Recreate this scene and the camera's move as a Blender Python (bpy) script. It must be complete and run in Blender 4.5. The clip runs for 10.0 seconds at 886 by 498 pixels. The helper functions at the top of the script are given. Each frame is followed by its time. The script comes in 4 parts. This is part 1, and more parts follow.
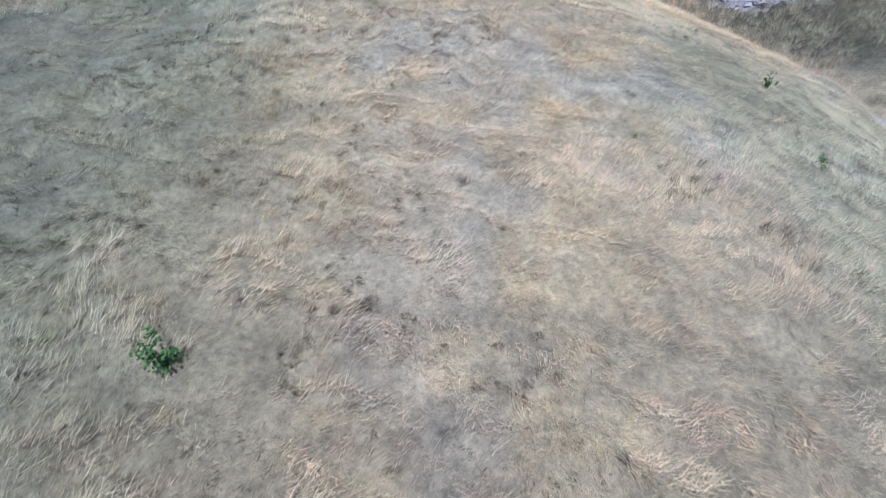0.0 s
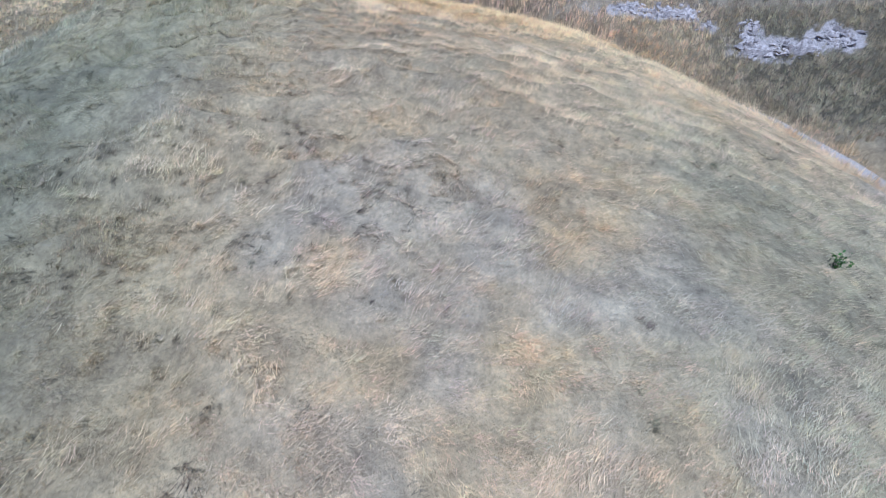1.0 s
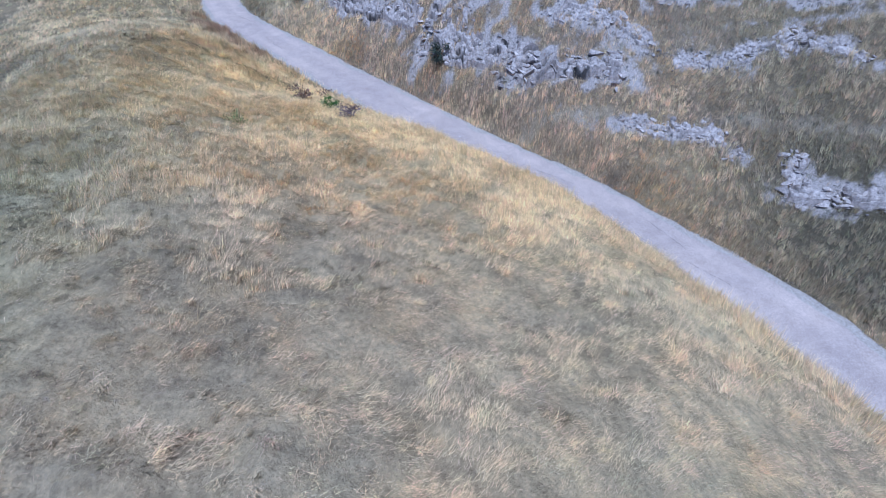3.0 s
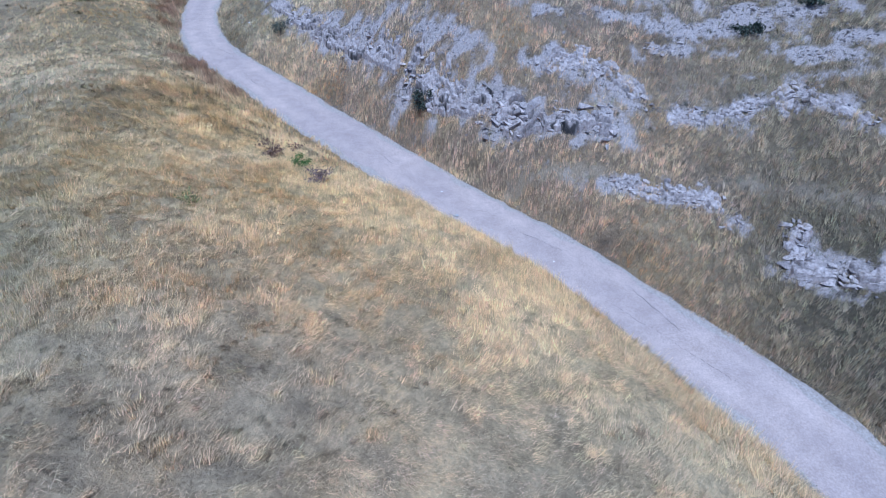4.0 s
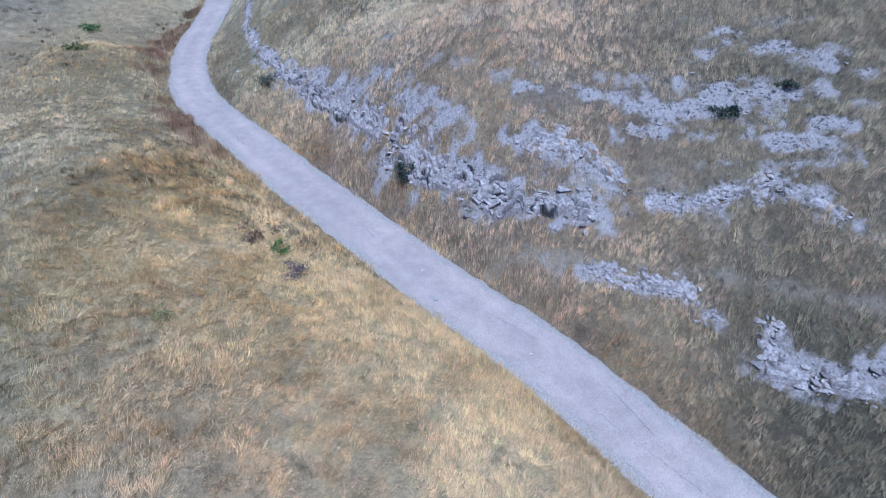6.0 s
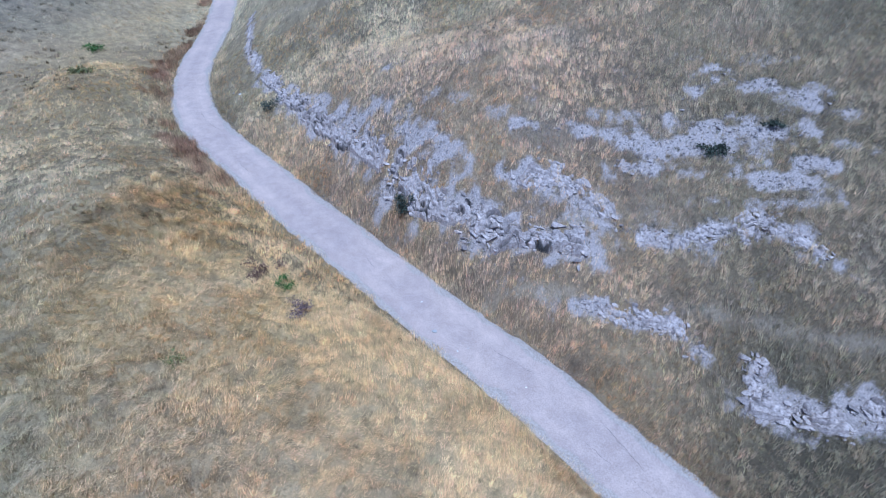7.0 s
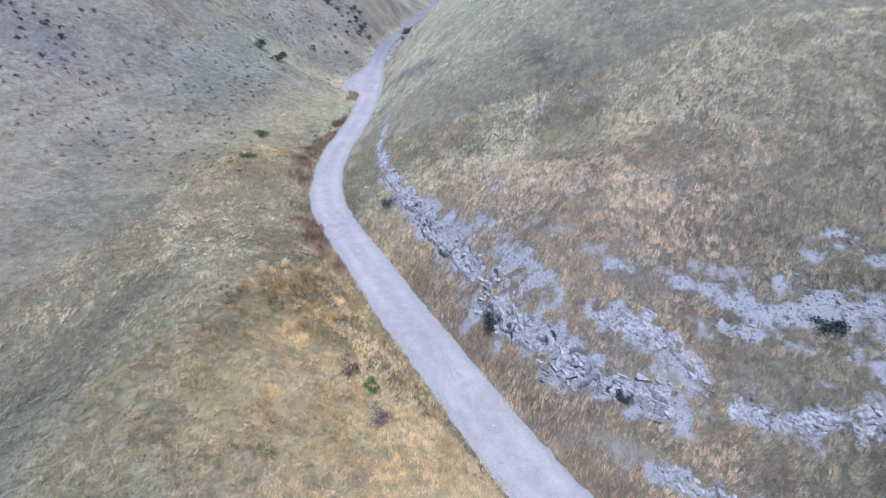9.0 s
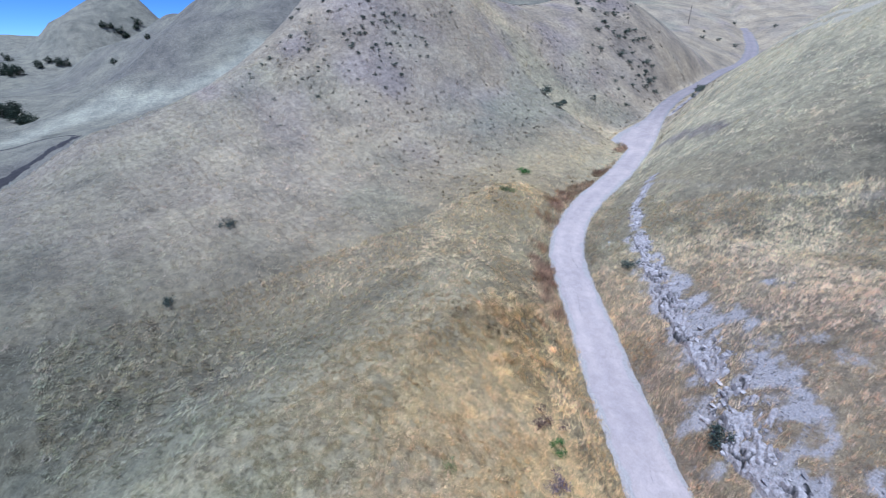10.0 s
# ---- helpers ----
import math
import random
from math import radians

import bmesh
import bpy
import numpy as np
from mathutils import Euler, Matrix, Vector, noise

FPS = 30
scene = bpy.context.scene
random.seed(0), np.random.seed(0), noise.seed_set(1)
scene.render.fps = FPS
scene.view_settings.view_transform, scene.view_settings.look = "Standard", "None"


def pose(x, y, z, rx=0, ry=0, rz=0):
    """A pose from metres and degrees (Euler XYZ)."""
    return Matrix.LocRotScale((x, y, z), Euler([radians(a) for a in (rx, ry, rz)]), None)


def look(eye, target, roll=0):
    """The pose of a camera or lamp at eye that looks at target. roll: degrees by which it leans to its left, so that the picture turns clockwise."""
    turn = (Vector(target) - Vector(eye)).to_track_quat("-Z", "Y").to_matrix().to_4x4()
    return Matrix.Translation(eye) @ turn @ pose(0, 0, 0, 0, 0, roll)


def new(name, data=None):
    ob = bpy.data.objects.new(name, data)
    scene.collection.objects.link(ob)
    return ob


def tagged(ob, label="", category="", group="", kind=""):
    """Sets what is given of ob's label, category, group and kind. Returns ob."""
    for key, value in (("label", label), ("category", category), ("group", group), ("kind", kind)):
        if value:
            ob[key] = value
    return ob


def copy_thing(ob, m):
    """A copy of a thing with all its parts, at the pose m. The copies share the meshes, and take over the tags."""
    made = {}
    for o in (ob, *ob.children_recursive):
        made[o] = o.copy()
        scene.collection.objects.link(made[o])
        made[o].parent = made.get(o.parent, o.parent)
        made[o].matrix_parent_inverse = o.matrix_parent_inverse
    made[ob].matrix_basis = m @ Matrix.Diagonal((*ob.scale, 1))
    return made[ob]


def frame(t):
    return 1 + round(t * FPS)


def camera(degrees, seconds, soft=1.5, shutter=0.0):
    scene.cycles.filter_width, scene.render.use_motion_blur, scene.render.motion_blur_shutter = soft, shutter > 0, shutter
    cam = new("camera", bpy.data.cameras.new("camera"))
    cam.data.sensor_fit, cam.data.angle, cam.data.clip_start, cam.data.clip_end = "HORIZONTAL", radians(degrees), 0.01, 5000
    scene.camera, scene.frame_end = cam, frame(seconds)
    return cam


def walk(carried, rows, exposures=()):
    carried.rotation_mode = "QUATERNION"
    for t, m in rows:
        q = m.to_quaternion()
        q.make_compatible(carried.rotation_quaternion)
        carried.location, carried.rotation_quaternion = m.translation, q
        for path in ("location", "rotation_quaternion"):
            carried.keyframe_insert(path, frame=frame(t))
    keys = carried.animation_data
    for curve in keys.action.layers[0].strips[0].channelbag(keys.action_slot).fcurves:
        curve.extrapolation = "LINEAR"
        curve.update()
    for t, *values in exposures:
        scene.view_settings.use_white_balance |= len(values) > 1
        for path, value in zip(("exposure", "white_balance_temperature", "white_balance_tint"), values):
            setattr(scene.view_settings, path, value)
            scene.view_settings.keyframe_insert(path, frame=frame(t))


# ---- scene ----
cam = camera(89.19, 10.0, 1.0, 0.1)
# seconds, place in metres, turn in degrees
ROWS = [
    (0.0, 0.000, 0.000, 8.376, 49.345, 1.782, 0.152),
    (0.5, 0.677, 3.102, 9.037, 49.336, 1.900, -0.041),
    (1.0, 1.358, 6.172, 9.661, 49.373, 1.802, 0.088),
    (1.5, 2.041, 9.287, 10.262, 49.377, 1.839, 0.204),
    (2.0, 2.678, 12.168, 10.818, 49.509, 1.881, 0.279),
    (2.5, 3.442, 15.069, 11.539, 49.719, 1.965, 0.548),
    (3.0, 4.078, 17.237, 12.274, 49.910, 1.856, 0.617),
    (4.5, 5.304, 21.463, 14.344, 50.864, 1.472, 0.135),
    (5.0, 5.688, 22.099, 15.136, 50.951, 1.525, 0.104),
    (5.5, 5.874, 22.585, 15.939, 51.062, 1.437, 0.091),
    (7.0, 5.940, 23.365, 18.674, 51.379, 1.146, -0.131),
    (7.5, 5.897, 23.538, 19.683, 51.465, 1.077, -0.198),
    (8.0, 5.840, 23.629, 20.692, 51.630, 0.986, -0.246),
    (8.5, 5.912, 23.629, 21.460, 55.209, 0.920, 0.878),
    (9.0, 6.186, 23.875, 22.331, 60.055, 0.722, 14.444),
    (9.5, 6.032, 23.865, 22.543, 63.238, -0.001, 30.995),
    (10.0, 6.030, 23.711, 22.915, 65.266, -0.339, 47.022),
]
walk(cam, [(t, pose(x, y, z, rx, ry, rz)) for t, x, y, z, rx, ry, rz in ROWS], [(0.0, 0.46, 4680, 10.5), (2.5, 0.25, 4480, 11.5), (5.0, 0.21, 4390, 11.5), (8.0, 0.36, 4460, 11.5), (10.0, 0.47, 4650, 11.5)])

# ---- daylight: a high sun behind the start of the walk, under a clear sky ----
SUN_WAY = Vector((-0.030, 0.3615, -0.932))
world = bpy.data.worlds.new("clear_sky")
scene.world = world
world.use_nodes = True
sky = world.node_tree.nodes.new("ShaderNodeTexSky")
sky.sky_type, sky.sun_disc = "NISHITA", False
sky.sun_elevation, sky.sun_rotation = radians(68.7), radians(175.3)
sky.altitude, sky.air_density, sky.dust_density, sky.ozone_density = 5000, 0.5, 0.0, 6.0
background = world.node_tree.nodes["Background"]
world.node_tree.links.new(sky.outputs[0], background.inputs[0])
background.inputs[1].default_value = 0.10
sun = new("sun", bpy.data.lights.new("sun", "SUN"))
sun.data.energy, sun.data.angle, sun.data.color = 3.4, radians(0.55), (1.0, 0.96, 0.90)
sun.matrix_world = look((20, -40, 90), Vector((20, -40, 90)) + SUN_WAY)


# broad swells of the land, heights every 35 m from (-125, -40), each row one step further north
SWELLS = [
    (-20.35, -23.90, -22.53, -14.42, -5.05, 3.30, 7.72),
    (-27.35, -18.55, -17.37, -7.29, -1.12, 2.96, 5.33),
    (-29.74, -3.37, -9.11, -4.65, 0.78, 2.70, 5.90),
    (-26.44, -7.92, -12.84, -2.47, 5.62, 9.12, 11.03),
    (-31.68, -18.69, -16.23, -8.88, 8.30, 13.25, 14.45),
    (-29.27, -15.26, -13.07, -5.66, 6.68, 11.97, 14.24),
    (-19.41, -13.82, -14.46, -4.78, 2.84, 7.48, 11.27),
    (-7.80, -5.44, -5.22, -4.97, -2.68, 2.23, 7.81),
    (1.83, 2.03, 0.63, -7.57, -6.70, -0.76, 5.74),
    (9.04, 2.58, -2.60, -6.76, -4.89, 0.32, 5.48),
    (15.08, 4.76, -1.93, -3.04, -0.34, 3.50, 6.23),
]
# smaller rises of the near slopes, every 7.5 m from (-28, 0)
RISES = [
    (-1.23, -0.54, 0.03, 0.70, 1.43, 0.70, -0.38, -0.68, 0.07),
    (-0.14, -0.10, -0.46, 0.06, 1.21, 1.91, -1.30, -1.07, 1.09),
    (0.35, 0.48, -0.24, 0.60, 1.08, 1.95, -0.51, -1.46, 0.74),
    (-0.41, -0.30, 0.77, 2.14, 2.05, -0.14, 1.30, -0.93, -1.45),
    (-2.42, -1.57, 3.19, 3.25, 0.18, 1.89, -2.84, -1.59, -1.56),
    (-1.51, -0.40, 4.49, 1.56, 0.33, 0.03, -2.48, 0.26, 0.03),
    (0.52, 2.53, 4.64, -2.44, -2.18, 0.54, -0.36, -0.16, 0.96),
    (1.53, 2.57, 1.75, -3.70, 2.56, 3.76, -0.81, -0.82, 0.77),
    (2.43, 1.78, 0.26, -0.75, 0.96, -0.96, 1.66, 1.13, 0.80),
    (5.75, 0.96, -1.35, -1.21, -3.98, -4.34, 0.46, 1.79, 1.32),
]
# rise of the valley's sides per metre, at these distances north
SIDE_AT = [-20, 28, 45, 62, 80, 105, 150, 220, 310]
SIDE_RIGHT = [0.055, 0.191, 0.507, 0.386, 0.357, 0.701, 1.071, 0.772, 0.447]
SIDE_LEFT = [0.454, 0.545, 0.374, 0.288, 0.648, 0.818, 0.718, 0.448, 0.237]
# single hills: x, y, length, width, turn, height
CONES = [
    (-92, 93, 20, 24, 0.3, 32.44),
    (-74, 160, 22, 34, 0.1, 20.60),
    (8, 118, 34, 26, 0.5, 12.50),
]
# the cut bank beside the road, height at these distances north; the drop to the west
BANK_AT = [4, 12, 20, 28, 36, 44, 52]
BANK = [0, 0.45, 0.37, 0.34, 0.75, 1.25, 0]
WEST_DROP = -10.26
FAR_HILLS = [
    (-655, 128, 66, 36, 50, 0.2),
    (-600, 182, 34, 60, 30, 0.3),
    (-292, 230, 84, 84, 66, 0.5),
    (-230, 270, 60, 90, 70, 0.3),
    (-440, 128, 30, 90, 26, 0.25),
    (-360, 95, 14, 110, 18, 0.2),
    (-1500, 140, 26, 200, 60, 1.4),
    (-1560, 40, 16, 200, 70, 1.4),
    (-1600, -120, 12, 200, 100, 1.4),
    (-215, 100, 12, 55, 22, 0.5),
    (-296, 84, 7, 24, 6, 1.4),
    (-279, 106, 8, 30, 7, 1.0),
    (-318, 86, 8, 38, 8, 0.75),
    (-262, 62, 5, 34, 6, 1.1),
    (-900, 520, 120, 300, 160, 0.4),
    (120, 330, 70, 120, 120, 0.0),
    (-60, 480, 110, 160, 90, 0.0),
    (-235, 420, 115, 130, 85, 0.6),
    (260, 120, 50, 110, 150, 0.0),
]


# ---- the lie of the land ----
# the road's middle: x, y, height
ROAD_LINE = [
    (30, -22, -6.5), (25, 2, -4.2), (22, 14, -2.9), (19.3, 23.2, -1.8), (16.9, 28.3, -1.15), (13.2, 32.7, -0.6), (9.5, 36.6, -0.1), (5.8, 40.0, 0.25),
    (1.3, 44.3, 0.8), (-4.6, 50.0, 1.5), (-11.4, 57.0, 2.3), (-14.6, 60.4, 2.6), (-17.3, 64.0, 2.9), (-20.0, 69.4, 3.3), (-22.3, 76.5, 3.8), (-23.6, 83.5, 4.4), (-25.2, 91.5, 5.1), (-30.0, 108.5, 6.5),
    (-37.4, 131, 8.7), (-42.4, 153, 10.4), (-45, 174, 12.0), (-52, 215, 14.2), (-54, 245, 16.5), (-59, 268, 21.0), (-67.5, 290, 26.2), (-76, 307, 30.2),
]
ROAD_HALF = 1.85


def spline(points, step):
    """A smooth line through the points, at even steps."""
    p = np.array(points, float)
    p = np.vstack([2 * p[0] - p[1], p, 2 * p[-1] - p[-2]])
    out = []
    for a, b, c, d in zip(p, p[1:], p[2:], p[3:]):
        n = max(2, int(np.linalg.norm(c - b) / step))
        t = np.linspace(0, 1, n, endpoint=False)[:, None]
        out.append(0.5 * (2 * b + (c - a) * t + (2 * a - 5 * b + 4 * c - d) * t**2 + (3 * b - a - 3 * c + d) * t**3))
    return np.vstack(out + [p[-2:-1]])


ROAD = spline(ROAD_LINE, 0.6)


def grain(x, y, size, seed=0):
    """Smooth value noise from -1 to 1, a few metres large."""
    u, v = np.asarray(x) / size + 17.3 * seed, np.asarray(y) / size - 9.1 * seed
    i, j = np.floor(u), np.floor(v)
    f, g = u - i, v - j
    f, g = f * f * f * (f * (6 * f - 15) + 10), g * g * g * (g * (6 * g - 15) + 10)

    def corner(a, b):
        h = np.sin(a * 127.1 + b * 311.7 + seed * 74.7) * 43758.5453
        return 2 * (h - np.floor(h)) - 1

    top = corner(i, j) * (1 - f) + corner(i + 1, j) * f
    low = corner(i, j + 1) * (1 - f) + corner(i + 1, j + 1) * f
    return top * (1 - g) + low * g


def smooth(a, b, v):
    t = np.clip((v - a) / (b - a), 0, 1)
    return t * t * (3 - 2 * t)


def to_road(x, y):
    """Distance from the road's middle, the height and the valley's side slope there."""
    x, y = np.ravel(x), np.ravel(y)
    far, high, slope, bank = np.zeros(x.shape), np.zeros(x.shape), np.zeros(x.shape), np.zeros(x.shape)
    way = np.gradient(ROAD[:, :2], axis=0)
    way /= np.linalg.norm(way, axis=1)[:, None]
    right, left = np.interp(ROAD[:, 1], SIDE_AT, SIDE_RIGHT), np.interp(ROAD[:, 1], SIDE_AT, SIDE_LEFT)
    rough = ROAD[::3]
    for a in range(0, len(x), 8000):
        u, v = x[a : a + 8000], y[a : a + 8000]
        d = (u[:, None] - rough[None, :, 0]) ** 2 + (v[:, None] - rough[None, :, 1]) ** 2
        k = 3 * d.argmin(1)
        best = np.full(len(u), 1e12)
        at = k.copy()
        for o in range(-3, 4):
            q = np.clip(k + o, 0, len(ROAD) - 1)
            e = (u - ROAD[q, 0]) ** 2 + (v - ROAD[q, 1]) ** 2
            at, best = np.where(e < best, q, at), np.minimum(e, best)
        across = (u - ROAD[at, 0]) * way[at, 1] - (v - ROAD[at, 1]) * way[at, 0]
        along = (u - ROAD[at, 0]) * way[at, 0] + (v - ROAD[at, 1]) * way[at, 1]
        w = 1 / (d + 2.0) ** 2
        w /= w.sum(1, keepdims=True)
        near = best < 9
        far[a : a + 8000] = np.where((at > 0) & (at < len(ROAD) - 1), np.hypot(across, np.where(near, 0, along)), np.sqrt(best))
        high[a : a + 8000] = w @ rough[:, 2]
        bank[a : a + 8000] = across < 0
        slope[a : a + 8000] = np.where(across > 0, w @ right[::3], w @ left[::3])
    return far, high, slope, bank


def bell(u):
    u = np.abs(u)
    return np.where(u < 1, 2 / 3 - u * u + u**3 / 2, np.where(u < 2, (2 - u) ** 3 / 6, 0))


def swell(x, y, heights, x0, y0, step, hold):
    """Smooth land over a coarse grid of heights; hold: it goes on level past the edge."""
    table = np.array(heights)
    u, v = (x - x0) / step, (y - y0) / step
    if hold:
        u, v = np.clip(u, 0, table.shape[1] - 1), np.clip(v, 0, table.shape[0] - 1)
    bu, bv = bell(u[:, None] - np.arange(table.shape[1])), bell(v[:, None] - np.arange(table.shape[0]))
    if hold:
        bu, bv = bu / bu.sum(1, keepdims=True), bv / bv.sum(1, keepdims=True)
    return ((bv @ table) * bu).sum(1)


def lay_by(y):
    """How far the paving widens on the left into a lay-by."""
    return 3.8 * smooth(102, 107, y) * smooth(128, 108, y)


def broad(y):
    """How far the paving widens on both sides at the canyon's head."""
    return 0.9 * smooth(225, 248, y)


def height(x, y, rough=True):
    x, y = np.asarray(x, float), np.asarray(y, float)
    shape = x.shape
    x, y = x.ravel(), y.ravel()
    far, high, slope, left = to_road(x, y)
    far = np.maximum(far - left * lay_by(y) - broad(y), 0)
    open_up = 1 - np.exp(-((far / 2.8) ** 1.7))
    z = high + open_up * (swell(x, y, SWELLS, -125, -40, 35, True) + swell(x, y, RISES, -28, 0, 7.5, False) + slope * 35 * (1 - np.exp(-far / 35)))
    for a, b, l, w, t, h in CONES:
        u, v = (x - a) * math.cos(t) + (y - b) * math.sin(t), (y - b) * math.cos(t) - (x - a) * math.sin(t)
        z = z + open_up * h * np.exp(-0.5 * ((u / l) ** 2 + (v / w) ** 2))
    z = z + left * (1 - np.exp(-((far / 6) ** 2))) * 5.5 * np.exp(-0.5 * (((x + 70) / 22) ** 2 + ((y - 174) / 26) ** 2))
    z = z + left * np.interp(y, BANK_AT, BANK) * smooth(2.2, 3.7, far) * np.exp(-np.maximum(far - 3.7, 0) ** 2 / 40)
    z = z + WEST_DROP * smooth(-74, -108, x) * smooth(105, 60, y) - 3.2 * smooth(-56, -78, x) * smooth(33, 19, y) + 0.42 * np.exp(-((x - 15.2) ** 2 + (y - 17.2) ** 2) / 7)
    out = np.hypot(np.maximum(np.maximum(-150 - x, x - 110), 0), np.maximum(np.maximum(-60 - y, y - 330), 0))
    beyond = smooth(0, 130, out)
    z = z + (-14 - z) * beyond
    for a, b, h, l, w, t in FAR_HILLS:
        u, v = (x - a) * math.cos(t) + (y - b) * math.sin(t), (y - b) * math.cos(t) - (x - a) * math.sin(t)
        z = z + beyond * h * np.exp(-0.5 * ((u / l) ** 2 + (v / w) ** 2))
    away = np.hypot(x - 5, y - 35)
    z = z + np.clip((away - 110) / 150, 0, 1) * (2.0 * grain(x, y, 60, 3) + 1.0 * grain(x, y, 27, 4) + beyond * smooth(1100, 700, away) * (9 - 13 * np.abs(grain(x + 0.5 * y, y, 95, 14)) - 6 * np.abs(grain(x, y, 42, 15))))
    bed = 1 - smooth(ROAD_HALF + 0.25, 2.9, far)
    if rough:
        lumps = 0.10 * grain(x, y, 2.3, 5) + 0.05 * grain(x, y, 0.9, 6) + 0.07 * grain(x * 0.38, y + 0.3 * x, 0.6, 7) + 0.03 * grain(x, y, 0.41, 8)
        comb = 1 - 2 * np.abs(grain(x * 0.42 + 0.3 * grain(x, y, 1.9, 11), y + 0.25 * x, 0.55, 12)) + 0.6 * grain(0.6 * x, y + 0.2 * x, 0.42, 19)
        lumps = lumps + 0.13 * (1.35 - 1.05 * smooth(-2, 9, x)) * comb * smooth(44, 30, y + 0.5 * x) * smooth(-0.6, 0.5, grain(x, y, 3.5, 13))
        z = z + lumps * (1 - bed) * np.clip(1.6 - away / 120, 0.3, 1)
    z = z * (1 - bed) + (high - 0.07) * bed
    return z.reshape(shape)


def steps(marks):
    """Grid lines between marks of (place, spacing there)."""
    out = [marks[0][0]]
    for (a, s), (b, r) in zip(marks, marks[1:]):
        while out[-1] < b - 1e-6:
            f = (out[-1] - a) / (b - a)
            out.append(min(b, out[-1] + s * (r / s) ** f))
    return np.array(out)


def mesh_of(name, verts, faces):
    me = bpy.data.meshes.new(name)
    verts, faces = np.asarray(verts, np.float32), np.asarray(faces, np.int32)
    k = faces.shape[1]
    me.vertices.add(len(verts))
    me.vertices.foreach_set("co", verts.ravel())
    me.loops.add(faces.size)
    me.loops.foreach_set("vertex_index", faces.ravel())
    me.polygons.add(len(faces))
    me.polygons.foreach_set("loop_start", np.arange(0, faces.size, k, dtype=np.int32))
    me.polygons.foreach_set("loop_total", np.full(len(faces), k, np.int32))
    me.update(calc_edges=True)
    return me


def lattice(nx, ny):
    k = (np.arange(ny - 1)[:, None] * nx + np.arange(nx - 1)[None, :]).ravel()
    return np.stack([k, k + 1, k + nx + 1, k + nx], 1)


# ---- what covers the land: strips of rock, paths and brush (lines in the plan) ----
def away_from(x, y, line):
    """Distance from a line of plan points, and how far along it (0 to 1)."""
    x, y = np.ravel(x), np.ravel(y)
    best, along = np.full(x.shape, 1e6), np.zeros(x.shape)
    line = np.array(line, float)
    near = np.flatnonzero((x > line[:, 0].min() - 12) & (x < line[:, 0].max() + 12) & (y > line[:, 1].min() - 12) & (y < line[:, 1].max() + 12))
    for n, (a, b) in enumerate(zip(line, line[1:])):
        way = b - a
        t = np.clip(((x[near] - a[0]) * way[0] + (y[near] - a[1]) * way[1]) / (way @ way), 0, 1)
        d = np.hypot(x[near] - a[0] - t * way[0], y[near] - a[1] - t * way[1])
        closer = d < best[near]
        best[near] = np.where(closer, d, best[near])
        along[near] = np.where(closer, (n + t) / (len(line) - 1), along[near])
    return best, along


# name of the bed, its line, half width, stones, size of the stones, height of its steps
LEDGES = [
    ("upper end of the ledge", [(-16.8, 82.3), (-14.5, 73.0), (-11.8, 68.0)], 0.55, 26, 0.5, 0.5),
    ("ledge above the bend", [(-11.4, 67.2), (-8.6, 63.2), (-5.4, 59.2)], 1.0, 48, 0.6, 0.8),
    ("ledge along the road", [(-5.6, 59.2), (-1.8, 54.7), (1.9, 50.0)], 1.1, 50, 0.65, 0.9),
    ("broken main ledge", [(1.9, 49.7), (4.6, 46.9), (7.6, 44.5)], 1.2, 60, 0.75, 1.0),
    ("stacked slabs of the ledge", [(7.2, 44.5), (9.4, 43.3), (11.1, 42.7), (13.4, 41.9)], 1.1, 80, 0.85, 1.0),
    ("lower band by the road", [(12.5, 39.6), (14.8, 38.9), (16.8, 38.2), (17.5, 37.2), (18.1, 36.7)], 0.55, 50, 0.5, 0.6),
    ("rocks beside the hollow", [(20.0, 36.5), (19.8, 35.4), (19.4, 34.7)], 0.5, 26, 0.6, 0.6),
    ("hollowed outcrop", [(18.9, 34.7), (20.8, 34.0), (21.7, 33.4), (22.6, 33.0)], 0.62, 60, 0.6, 0.9),
    ("outer outcrop", [(22.9, 34.0), (24.2, 32.8)], 0.65, 24, 0.6, 0.7),
    ("rock pile up the canyon", [(-34.8, 131.0), (-33.2, 140.0)], 1.6, 36, 1.3, 0.8),
]
